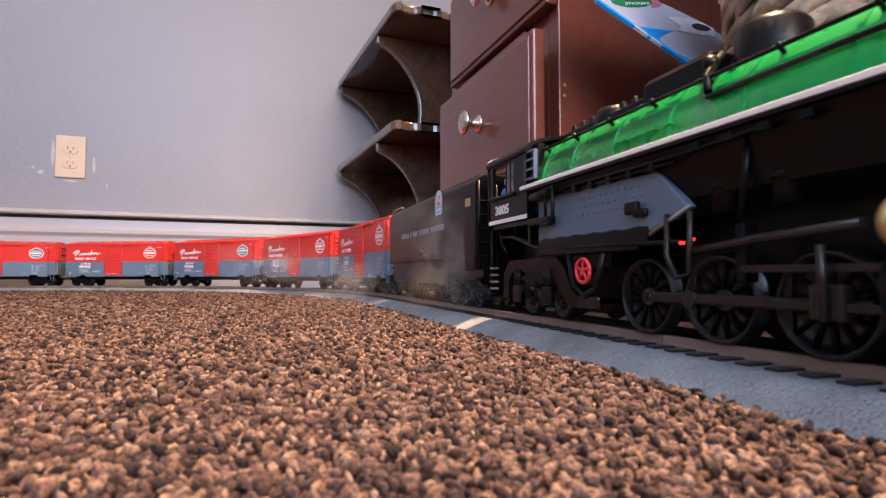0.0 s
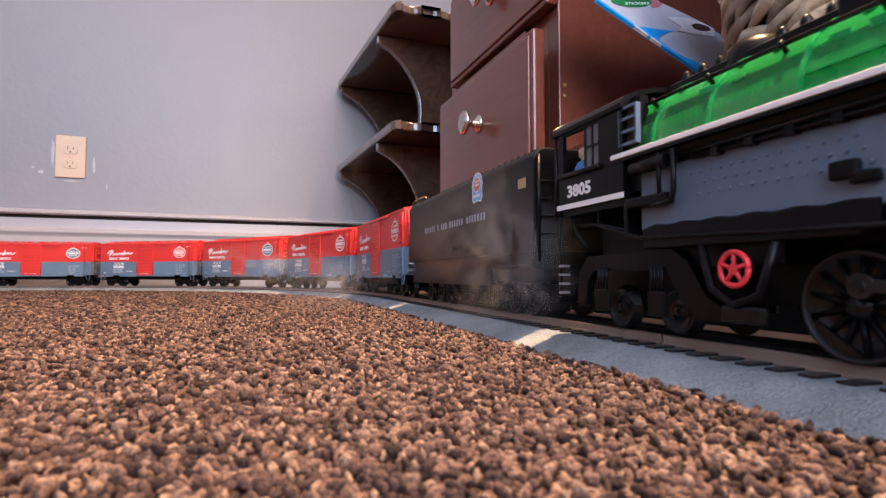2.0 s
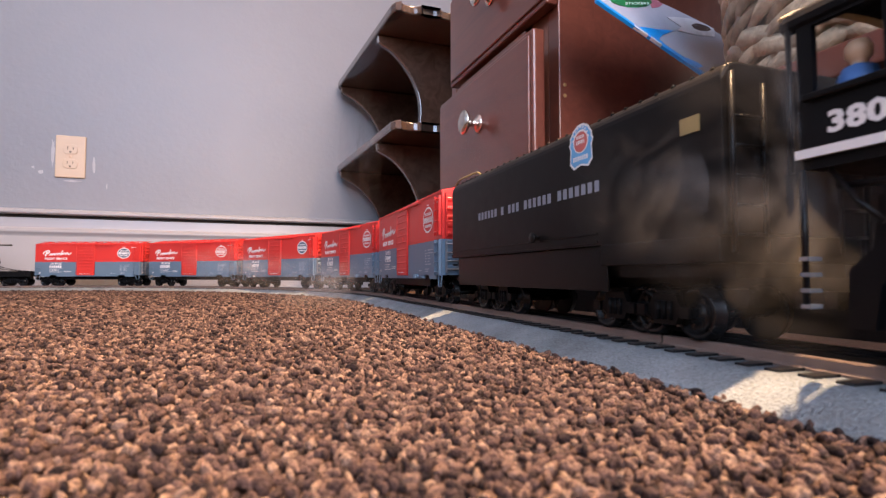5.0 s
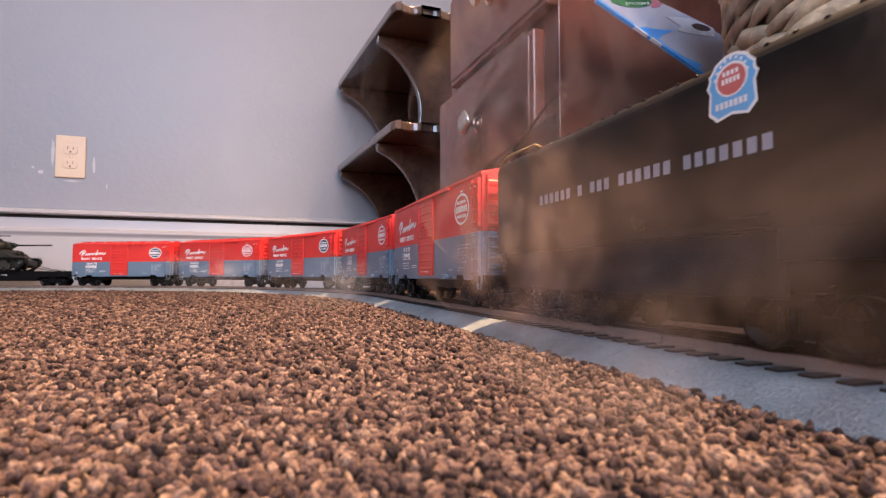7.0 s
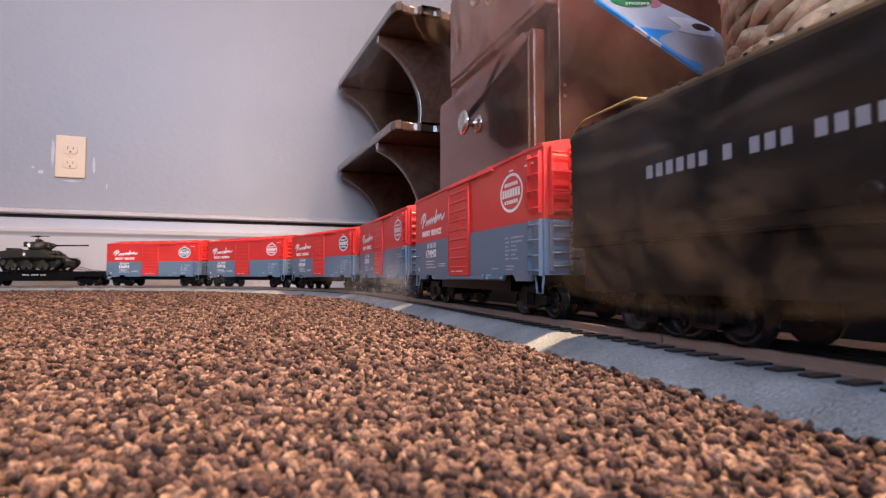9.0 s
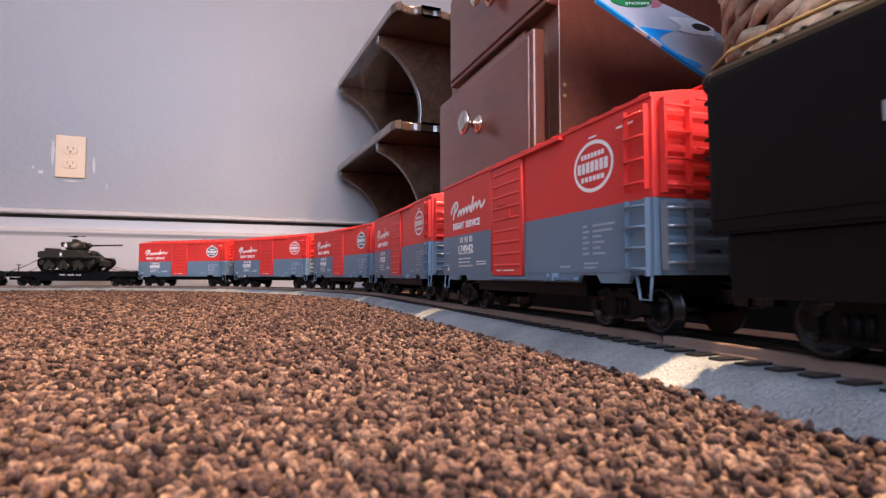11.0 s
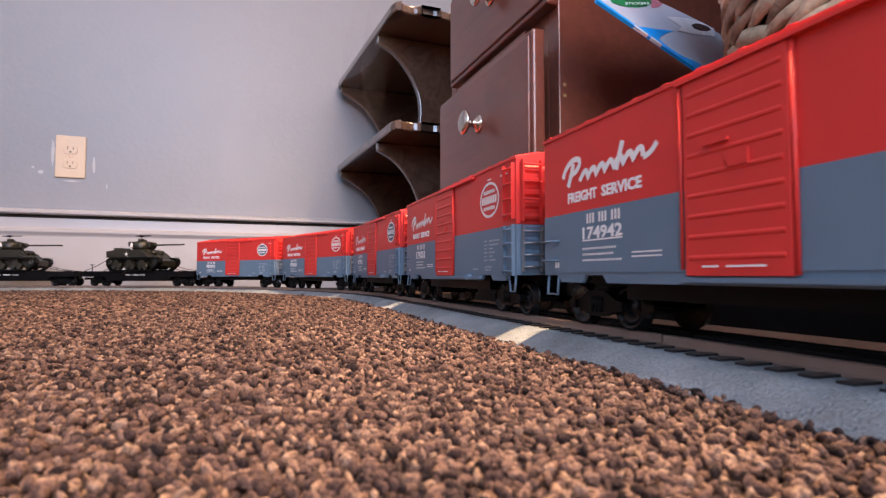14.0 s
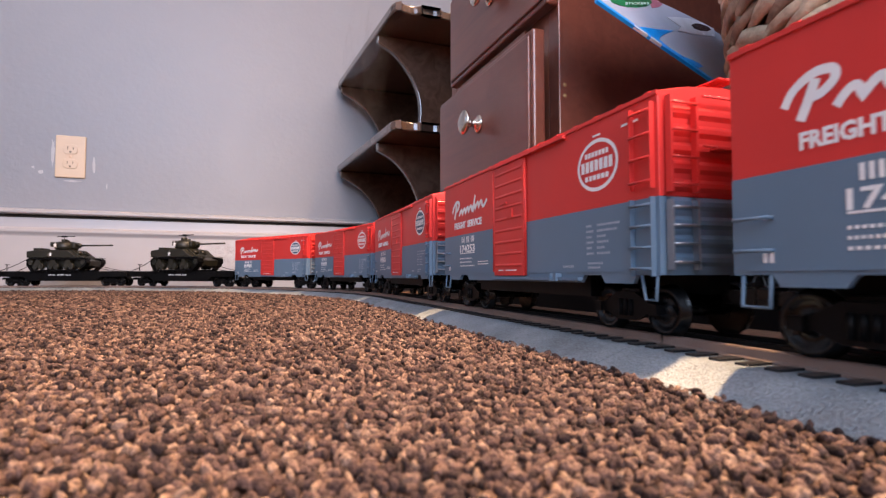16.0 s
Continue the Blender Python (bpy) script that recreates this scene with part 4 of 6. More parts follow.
        if number:
            ob = new("car_number", letters(number, 0.0078, M_WHITE, bold=0.0002, width=0.0300, depth=0.00008))
            ob.parent = thing
            ob.matrix_basis = pose(xn, y, 0.0398) if mir > 0 else pose(xn + 0.030, y, 0.0398, 0, 0, 180)
        else:
            g = bmesh.new()
            bars(g, xn, 0.0398, 0.030, 0.0052, y, 6, 0.3)
            part("car_number", g, M_WHITE, thing)
    return thing


PITCH = 0.2912
for k, (num, dark) in enumerate((("174942", False), ("174253", False), ("", True), ("", False), ("", True))):
    MOVERS.append((boxcar(num, dark), -k * PITCH, 0.090))


# ---- tender ----
M_LAMPGLOW = bpy.data.materials.new("lit_lens")
M_LAMPGLOW.use_nodes = True
M_LAMPGLOW.node_tree.nodes["Principled BSDF"].inputs["Emission Color"].default_value = (1.0, 0.45, 0.40, 1)
M_LAMPGLOW.node_tree.nodes["Principled BSDF"].inputs["Emission Strength"].default_value = 45.0


def letter_blocks(bm, x, z, w, h, y, words, m=0):
    """A line of writing kept as plain bars of its letters' size."""
    total = sum(words) + 0.9 * (len(words) - 1)
    step = w / total
    for n in words:
        for k in range(n):
            bars(bm, x + (k + 0.12) * step, z, 0.66 * step, h, y, 1, 0)
        x += (n + 0.9) * step


def tender():
    thing = tagged(new("tender"), "black model steam tender with pale blue emblem and white lettering", "tender", group="train cars")
    W = 0.034
    bm = bmesh.new()
    rim = [(-W, 0.036), (W, 0.036), (W, 0.0885)]
    for k in range(7):
        q = math.radians(90 * k / 6)
        rim.append((W - 0.008 + 0.008 * math.cos(q), 0.0885 + 0.0075 * math.sin(q)))
    for k in range(7):
        q = math.radians(90 + 90 * k / 6)
        rim.append((-W + 0.008 + 0.008 * math.cos(q), 0.0885 + 0.0075 * math.sin(q)))
    rim.append((-W, 0.0885))
    prism(bm, rim, -0.1325, 0.135, "x", bevel=0.0012)
    part("tank_body", bm, M_TENDER, thing)
    bm = bmesh.new()
    box(bm, 0.066, 0.133, -W - 0.0002, W + 0.0002, 0.0265, 0.0362, bevel=0.0006)
    part("front_skirt", bm, M_TENDER, thing)
    bm = bmesh.new()
    box(bm, -0.132, 0.132, -0.0265, 0.0265, 0.0215, 0.0360)
    for i in range(24):
        x = -0.125 + i * 0.0078
        box(bm, x, x + 0.0035, -0.0280, 0.0280, 0.0225, 0.0330)
    part("frame", bm, M_ENGINE, thing)
    for sgn in (-1, 1):
        bm = bmesh.new()
        box(bm, -0.128, 0.0655, *sorted((sgn * 0.0285, sgn * 0.0300)), 0.0150, 0.0360, bevel=0.0004)
        part("side_apron", bm, M_ENGINE, thing)
    # seams, rivets and rails along the top
    for sgn in (-1, 1):
        bm = bmesh.new()
        for i in range(28):
            x = -0.128 + i * 0.0095
            lathe(bm, [(0, 0.0011), (0.0006, 0.0009), (0.0010, 0.0003)], (x, sgn * (W - 0.0035), 0.0945), (0, sgn * 0.5, 1), 8)
        part("rivet_row", bm, M_TENDER, thing)
        # handrail in brass colour, which paints the golden lamplight on it
        bm = bmesh.new()
        pts = [(-0.133, sgn * (W - 0.003), 0.0945)] + [(-0.133 + 0.05 * k / 8, sgn * (W - 0.004), 0.0985 - 0.0018 * (k / 8 - 0.4) ** 2) for k in range(1, 8)] + [(-0.080, sgn * (W - 0.003), 0.0945)]
        tube(bm, pts, 0.0007, 6)
        part("handrail", bm, M_GOLD, thing, "thin handrail with golden lamplight put into its colour")
        bm = bmesh.new()
        box(bm, -0.132, 0.064, *sorted((sgn * W, sgn * (W + 0.0006))), 0.0372, 0.0384)
        box(bm, -0.132, 0.064, *sorted((sgn * W, sgn * (W + 0.0006))), 0.0410, 0.0418)
        part("side_moulding", bm, M_TENDER, thing)
        bm = bmesh.new()
        cyl(bm, (0.1372, sgn * (W - 0.002), 0.030), (0.1372, sgn * (W - 0.002), 0.091), 0.0010, 8)
        cyl(bm, (0.1372, sgn * (W - 0.016), 0.030), (0.1372, sgn * (W - 0.016), 0.088), 0.0008, 8)
        for z in (0.036, 0.046, 0.056, 0.066, 0.076):
            cyl(bm, (0.1372, sgn * (W - 0.002), z), (0.1372, sgn * (W - 0.016), z), 0.0006, 6)
        part("front_ladder", bm, M_ENGINE, thing)
        bm = bmesh.new()
        for z in [0.030 + 0.0065 * k for k in range(10)]:
            box(bm, -0.1350, -0.1325, *sorted((sgn * (W - 0.001), sgn * (W - 0.0045))), z, z + 0.0012)
        part("rear_ladder", bm, M_ENGINE, thing)
        y = sgn * (W + 0.0002)
        mir = -sgn
        bm = bmesh.new()
        cx, cz = 0.0515, 0.0845
        out = [(cx + 0.0104 * math.cos(q) * (0.95 + 0.05 * math.cos(14 * q)), cz + 0.0020 + 0.0092 * math.sin(q)) for q in [math.radians(-15 + 210 * k / 26) for k in range(27)]]
        out += [(cx - 0.0097, cz - 0.0075), (cx - 0.0062, cz - 0.0105), (cx, cz - 0.0092), (cx + 0.0062, cz - 0.0105), (cx + 0.0097, cz - 0.0075)]
        bm.faces.new([bm.verts.new((a, y, b)) for a, b in out])
        em = part("emblem", bm, M_WHITE, thing, "round-topped blue and white emblem in plain shapes")
        for mm, dx, dz, sc, nm in ((M_SHIELD, 0, 0.0004, 0.90, "emblem_field"), (M_WHITE, 0, 0.0026, 0.62, "emblem_ring"), (M_SHIELD2, 0, 0.0024, 0.54, "emblem_disc")):
            bm = bmesh.new()
            if nm == "emblem_field":
                bm.faces.new([bm.verts.new((cx + (a - cx) * sc, y + sgn * 0.00005, cz + (b - cz) * sc)) for a, b in out])
            else:
                off = 0.0001 if nm == "emblem_ring" else 0.00015
                bm.faces.new([bm.verts.new((cx + 0.0104 * sc * math.cos(2 * math.pi * k / 28), y + sgn * off, cz + dz + 0.0092 * sc * math.sin(2 * math.pi * k / 28))) for k in range(28)])
            part(nm, bm, mm, em)
        bm = bmesh.new()
        yy = y + sgn * 0.0002
        bars(bm, cx - 0.0034, cz + 0.0040, 0.0068, 0.0016, yy, 4, 0.3)
        bars(bm, cx - 0.0038, cz + 0.0014, 0.0076, 0.0018, yy, 5, 0.3)
        bars(bm, cx - 0.0065, cz - 0.0066, 0.013, 0.0022, yy, 7, 0.3)
        for k in range(9):
            q = math.radians(15 + 150 * k / 8)
            ribbon(bm, [(cx + 0.0062 * math.cos(q), cz + 0.0020 + 0.0070 * math.sin(q)), (cx + 0.0071 * math.cos(q), cz + 0.0020 + 0.0080 * math.sin(q))], 0.0010, yy)
        part("emblem_lettering", bm, M_WHITE, em)
        bm = bmesh.new()
        x0 = -0.0780
        letter_blocks(bm, x0, 0.0608, 0.145, 0.0052, y, (6, 1, 3, 6, 7))
        tagged(part("lettering", bm, M_DIMTEXT, thing, "pale lettering in plain blocks"), kind="stuff")
        bm = bmesh.new()
        box(bm, 0.1165, 0.1255, *sorted((sgn * W, sgn * (W + 0.0006))), 0.0735, 0.0795)
        part("builder_plate", bm, M_GOLD, thing, "small brass plate")
        bm = bmesh.new()
        lathe(bm, [(0, 0.0012), (0.003, 0.0012), (0.003, 0.003), (0.0042, 0.003), (0.0042, 0.0006)], (0.008, sgn * W, 0.043), (0, sgn, 0), 12)
        part("filler_cap", bm, M_TENDER, thing)
    bm = bmesh.new()
    box(bm, -0.120, 0.02, -0.020, 0.020, 0.0958, 0.0985, bevel=0.001)
    box(bm, 0.03, 0.128, -0.026, 0.026, 0.0958, 0.0975, bevel=0.001)
    part("deck", bm, M_ENGINE, thing)
    bm = bmesh.new()
    lathe(bm, [(0, 0.0042), (0.004, 0.0044), (0.005, 0.0034)], (-0.1327, -0.0275, 0.0905), (-1, 0, 0), 16)
    lamp = part("backup_lamp", bm, M_ENGINE, thing)
    bm = bmesh.new()
    lathe(bm, [(0, 0.0030), (0.0008, 0.0024), (0.0010, 0.0004)], (-0.1378, -0.0275, 0.0905), (-1, 0, 0), 14)
    part("lens", bm, M_LAMPGLOW, lamp, "small lit red-white lens")
    for x in (-0.092, -0.060, 0.062, 0.094):
        truck(thing, x, half=0.0125)
    for sgn in (-1, 1):
        bm = bmesh.new()
        x = sgn * 0.135
        box(bm, min(x, x + sgn * 0.0145), max(x, x + sgn * 0.0145), -0.003, 0.003, 0.011, 0.017)
        part("coupler", bm, M_WHEEL, thing)
    MOVERS.append((thing, 0.290, 0.090))


tender()


# ---- locomotive ----
def locomotive():
    thing = tagged(new("steam_locomotive"), "black model steam locomotive with a bright green boiler and white stripe", "locomotive", group="train cars")
    CW = 0.034
    # cab: walls pierced by the window, arched roof
    for sgn in (-1, 1):
        bm = bmesh.new()
        y0, y1 = sorted((sgn * CW, sgn * (CW - 0.002)))
        box(bm, -0.148, -0.096, y0, y1, 0.0555, 0.0735)
        box(bm, -0.148, -0.1435, y0, y1, 0.0735, 0.0930)
        box(bm, -0.1130, -0.096, y0, y1, 0.0735, 0.0930)
        box(bm, -0.148, -0.096, y0, y1, 0.0930, 0.0985)
        part("cab_wall", bm, M_ENGINE, thing)
        bm = bmesh.new()
        box(bm, -0.1455, -0.1110, *sorted((sgn * CW, sgn * (CW + 0.0024))), 0.0712, 0.0732, bevel=0.0005)
        part("arm_rest", bm, M_ENGINE, thing)
        bm = bmesh.new()
        for x in (-0.1248, -0.1190, -0.1135):
            box(bm, x - 0.0006, x + 0.0006, *sorted((sgn * (CW - 0.0005), sgn * (CW - 0.0015))), 0.0735, 0.0930)
        box(bm, -0.1248, -0.1135, *sorted((sgn * (CW - 0.0005), sgn * (CW - 0.0015))), 0.0828, 0.0840)
        wf = part("window_frame", bm, M_ENGINE, thing)
        bm = bmesh.new()
        box(bm, -0.1242, -0.1140, *sorted((sgn * (CW - 0.0009), sgn * (CW - 0.0012))), 0.0736, 0.0929)
        part("pane", bm, M_GLASS, wf, "smoky sliding pane")
        bm = bmesh.new()
        box(bm, -0.1490, -0.0955, *sorted((sgn * CW, sgn * (CW + 0.0006))), 0.0555, 0.0580)
        part("cab_stripe", bm, M_WHITE, thing, "white stripe under the cab")
        ob = new("engine_number", letters("3805", 0.0080, M_WHITE, bold=0.0003, width=0.0200, depth=0.0001))
        ob.parent = thing
        ob.matrix_basis = pose(-0.1395, sgn * (CW + 0.0002), 0.0614) if sgn < 0 else pose(-0.1175, sgn * (CW + 0.0002), 0.0608, 0, 0, 180)
        # grille in front of the cab
        bm = bmesh.new()
        gy0, gy1 = sorted((sgn * 0.0318, sgn * 0.0340))
        box(bm, -0.0990, -0.0978, gy0, gy1, 0.0775, 0.0945)
        box(bm, -0.0882, -0.0870, gy0, gy1, 0.0775, 0.0945)
        for z in (0.0775, 0.0830, 0.0885, 0.0933):
            box(bm, -0.0978, -0.0882, gy0, gy1, z, z + 0.0012)
        grille = part("cab_grille", bm, M_STEEL_BLUE, thing, "grey barred cab-front window")
        # solid black sheet that paints the darkness between the grille bars
        bm = bmesh.new()
        box(bm, -0.0980, -0.0880, *sorted((sgn * 0.0305, sgn * 0.0316)), 0.0770, 0.0945)
        part("grille_shade", bm, M_DARK, grille, "black sheet painting the shade behind the bars")
        bm = bmesh.new()
        box(bm, -0.0960, -0.0890, *sorted((sgn * 0.026, sgn * 0.0300)), 0.0580, 0.0985)
        part("cab_front", bm, M_ENGINE, thing)
        bm = bmesh.new()
        tube(bm, [(-0.1505, sgn * CW, 0.052), (-0.1505, sgn * CW, 0.070), (-0.1505, sgn * CW, 0.094)], 0.0008, 6)
        part("cab_handrail", bm, M_ENGINE, thing)
        # grab step behind the cab
        bm = bmesh.new()
        for z in (0.013, 0.0175, 0.022, 0.0265):
            box(bm, -0.1490, -0.1462, *sorted((sgn * 0.029, sgn * 0.034)), z, z + 0.0012)
        part("cab_step", bm, M_SILVER, thing)
        bm = bmesh.new()
        cyl(bm, (-0.1480, sgn * 0.0330, 0.0125), (-0.1480, sgn * 0.0330, 0.0524), 0.0009, 6)
        part("step_hanger", bm, M_ENGINE, thing)
    bm = bmesh.new()
    arch, inner = [], []
    for k in range(17):
        q = math.radians(-8 + 196 * k / 16)
        arch.append(((CW + 0.0016) * math.cos(q), 0.0955 + 0.0105 * max(-0.1, math.sin(q))))
        inner.append(((CW - 0.0008) * math.cos(q), 0.0940 + 0.0100 * max(-0.1, math.sin(q))))
    prism(bm, arch + inner[::-1], -0.1520, -0.0950, "x")
    roof = part("cab_roof", bm, M_ENGINE, thing)
    # cream strip painting the lamp's highlight along the roof's rear edge
    bm = bmesh.new()
    prism(bm, [(a * 1.004, b + 0.0004) for a, b in arch[2:15]] + [(a * 0.97, b) for a, b in inner[2:15]][::-1], -0.1535, -0.1500, "x")
    part("roof_edge", bm, M_CREAM, roof, "rear edge with the lamp's highlight painted in cream")
    bm = bmesh.new()
    box(bm, -0.0985, -0.0960, -CW + 0.002, CW - 0.002, 0.040, 0.0985)
    box(bm, -0.1480, -0.0960, -CW + 0.002, CW - 0.002, 0.0525, 0.0555)
    part("backhead", bm, M_ENGINE, thing)
    # boiler
    R, AX = 0.0318, 0.0725
    bm = bmesh.new()
    half = []
    for k in range(25):
        q = math.radians(180 * k / 24)
        half.append((R * math.cos(q), AX + R * math.sin(q)))
    prism(bm, half, -0.0955, 0.255, "x")
    for f in bm.faces:
        f.smooth = len(f.verts) == 4
    part("boiler", bm, M_GREEN, thing, "glossy bright green boiler jacket")
    for i, x in enumerate((-0.080, -0.052, -0.018, 0.016, 0.050, 0.084, 0.118, 0.152, 0.186, 0.220)):
        band = [((R + 0.0005) * math.cos(math.radians(180 * k / 24)), AX + (R + 0.0005) * math.sin(math.radians(180 * k / 24))) for k in range(25)]
        bm = bmesh.new()
        prism(bm, band, x - 0.0008, x + 0.0008, "x")
        part("boiler_band", bm, M_GREEN, thing)
    bm = bmesh.new()
    cyl(bm, (0.2555, 0, AX - 0.002), (0.325, 0, AX - 0.002), 0.0305, 32)
    lathe(bm, [(0, 0.0305), (0.004, 0.028), (0.006, 0.012), (0.009, 0.010), (0.010, 0.002)], (0.325, 0, AX - 0.002), (1, 0, 0), 28)
    cyl(bm, (0.290, 0, 0.098), (0.290, 0, 0.112), 0.009, 20, r2=0.0105)
    part("smokebox", bm, M_ENGINE, thing)
    bm = bmesh.new()
    prism(bm, [(-R + 0.001, AX), (R - 0.001, AX), (0.026, 0.052), (0.018, 0.046), (-0.018, 0.046), (-0.026, 0.052)], -0.09, 0.254, "x")
    part("lower_boiler", bm, M_ENGINE, thing)
    for sgn in (-1, 1):
        bm = bmesh.new()
        box(bm, -0.1035, 0.262, *sorted((sgn * 0.0315, sgn * 0.0345)), 0.0712, 0.0724)
        part("running_board", bm, M_ENGINE, thing)
        bm = bmesh.new()
        box(bm, -0.1035, 0.262, *sorted((sgn * 0.0335, sgn * 0.0349)), 0.0726, 0.0748, bevel=0.0003)
        part("stripe", bm, M_WHITE, thing, "white running-board stripe")
        # firebox side sheet with a sloping front
        bm = bmesh.new()
        prism(bm, [(-0.090, 0.0405), (0.004, 0.0405), (0.024, 0.0480), (0.008, 0.0640), (-0.040, 0.0655), (-0.090, 0.0655)], *sorted((sgn * 0.0255, sgn * 0.0300)), "y", bevel=0.0008)
        part("firebox", bm, M_STEEL_BLUE, thing, "blue-grey firebox side")
        bm = bmesh.new()
        for row, z in enumerate((0.0600, 0.0560, 0.0520)):
            for i in range(14):
                x = -0.062 + i * 0.0045 + row * 0.0018
                lathe(bm, [(0, 0.0007), (0.0006, 0.0005)], (x, sgn * 0.0300, z), (0, sgn, 0), 6)
        part("staybolt_row", bm, M_STEEL_BLUE, thing)
        bm = bmesh.new()
        box(bm, -0.010, -0.002, *sorted((sgn * 0.0300, sgn * 0.0330)), 0.0480, 0.0535, bevel=0.001)
        box(bm, -0.005, 0.003, *sorted((sgn * 0.0300, sgn * 0.0325)), 0.0465, 0.0500, bevel=0.001)
        part("valve_box", bm, M_ENGINE, thing)
        bm = bmesh.new()
        tube(bm, [(0.004, sgn * 0.0308, 0.0390), (0.026, sgn * 0.0308, 0.0482)], 0.0008, 6)
        part("slope_edge", bm, M_SILVER, thing, "bright edge strip on the firebox slope")
        bm = bmesh.new()
        pan = [(-0.088, 0.0330), (-0.004, 0.0330), (0.002, 0.0365), (0.002, 0.0425)]
        pan += [(0.002 - 0.0075 * k, 0.0422 + 0.0008 * (k % 2)) for k in range(1, 12)] + [(-0.088, 0.0415)]
        prism(bm, pan, *sorted((sgn * 0.0262, sgn * 0.0312)), "y", bevel=0.0008)
        part("ash_pan", bm, M_ENGINE, thing, "dark ash pan under the firebox")
        bm = bmesh.new()
        box(bm, -0.0945, -0.070, *sorted((sgn * 0.0300, sgn * 0.0350)), 0.0500, 0.0545, bevel=0.001)
        tube(bm, [(-0.0660, sgn * 0.0345, 0.070), (-0.0660, sgn * 0.0345, 0.058), (-0.0662, sgn * 0.0345, 0.0535), (-0.0675, sgn * 0.0345, 0.0508), (-0.0700, sgn * 0.0345, 0.0500), (-0.0780, sgn * 0.0345, 0.0500)], 0.0011, 8)
        tube(bm, [(-0.074, sgn * 0.034, 0.050), (-0.0738, sgn * 0.0345, 0.060), (-0.0735, sgn * 0.0345, 0.070)], 0.0009, 8)
        cyl(bm, (-0.090, sgn * 0.0335, 0.0665), (-0.070, sgn * 0.0335, 0.0665), 0.0028, 12)
        part("injector_piping", bm, M_ENGINE, thing)
        bm = bmesh.new()
        tube(bm, [(-0.140, sgn * 0.030, 0.047), (-0.120, sgn * 0.031, 0.046), (-0.09, sgn * 0.031, 0.038), (-0.03, sgn * 0.031, 0.036), (0.02, sgn * 0.031, 0.035)], 0.0010, 8)
        tube(bm, [(-0.142, sgn * 0.030, 0.052), (-0.134, sgn * 0.032, 0.042), (-0.128, sgn * 0.031, 0.036)], 0.0008, 8)
        tube(bm, [(-0.118, sgn * 0.031, 0.055), (-0.118, sgn * 0.031, 0.046), (-0.100, sgn * 0.031, 0.042)], 0.0008, 8)
        part("pipework", bm, M_ENGINE, thing)
        # cylinders, steam chest and pumps hung under the running board
        bm = bmesh.new()
        for x in (0.034, 0.058):
            cyl(bm, (x, sgn * 0.0215, 0.045), (x, sgn * 0.0215, 0.066), 0.0052, 14)
            cyl(bm, (x, sgn * 0.0215, 0.053), (x, sgn * 0.0215, 0.056), 0.0058, 14)
        cyl(bm, (0.046, sgn * 0.029, 0.042), (0.050, sgn * 0.029, 0.068), 0.0012, 8)
        for k in range(5):
            box(bm, -0.050 + 0.014 * k, -0.047 + 0.014 * k, *sorted((sgn * 0.0300, sgn * 0.0330)), 0.0640, 0.0680)
        tube(bm, [(-0.090, sgn * 0.0325, 0.0672), (0.026, sgn * 0.0325, 0.0676), (0.060, sgn * 0.0325, 0.0690)], 0.0009, 6)
        tube(bm, [(-0.060, sgn * 0.0318, 0.0652), (0.020, sgn * 0.0318, 0.0655)], 0.0007, 6)
        for k in range(4):
            box(bm, 0.028 + 0.014 * k, 0.033 + 0.014 * k, *sorted((sgn * 0.0315, sgn * 0.0335)), 0.0675, 0.0700)
        part("air_pump", bm, M_ENGINE, thing)
        for k, x0 in enumerate((0.092, 0.262)):
            bm = bmesh.new()
            cyl(bm, (x0, sgn * 0.0270, 0.0190), (x0 + 0.030, sgn * 0.0270, 0.0190), 0.0098, 20)
            cyl(bm, (x0 + 0.001, sgn * 0.0265, 0.0360), (x0 + 0.028, sgn * 0.0265, 0.0360), 0.0070, 18)
            box(bm, x0 + 0.003, x0 + 0.026, *sorted((sgn * 0.018, sgn * 0.0285)), 0.018, 0.040)
            part("cylinder", bm, M_ENGINE, thing)
            bm = bmesh.new()
            lathe(bm, [(0, 0.0066), (0.0015, 0.0072), (0.003, 0.0066)], (x0 - 0.0022, sgn * 0.0265, 0.0360), (1, 0, 0), 18)
            part("valve_cap", bm, M_GOLD, thing, "brass ring on the valve chest")
            # pale metal disc painting the white highlight on the valve chest end
            bm = bmesh.new()
            lathe(bm, [(0, 0.0020), (0.0010, 0.0052), (0.0022, 0.0056)], (x0 - 0.0044, sgn * 0.0265, 0.0360), (1, 0, 0), 16)
            part("valve_highlight", bm, M_SILVER, thing)
        # crosshead guides and fixed levers
        for z in (0.0245, 0.0135):
            bm = bmesh.new()
            box(bm, 0.046, 0.091, *sorted((sgn * 0.0268, sgn * 0.0300)), z - 0.0012, z + 0.0012, bevel=0.0003)
            part("crosshead_guide", bm, M_ROD, thing)
        bm = bmesh.new()
        box(bm, 0.041, 0.045, *sorted((sgn * 0.0205, sgn * 0.0266)), 0.020, 0.040, bevel=0.0006)
        part("guide_yoke", bm, M_ENGINE, thing)
        bm = bmesh.new()
        tube(bm, [(0.026, sgn * 0.0310, 0.031), (0.055, sgn * 0.0320, 0.034), (0.086, sgn * 0.0320, 0.0362)], 0.0016, 8)
        part("radius_rod", bm, M_ROD, thing)
        bm = bmesh.new()
        tube(bm, [(0.014, sgn * 0.031, 0.046), (0.0145, sgn * 0.032, 0.030), (0.020, sgn * 0.032, 0.0215), (0.026, sgn * 0.032, 0.023), (0.027, sgn * 0.032, 0.046)], 0.0011, 8)
        part("link_hanger", bm, M_ROD, thing)
        # small red-spoked wheel and its bracket
        bm = bmesh.new()
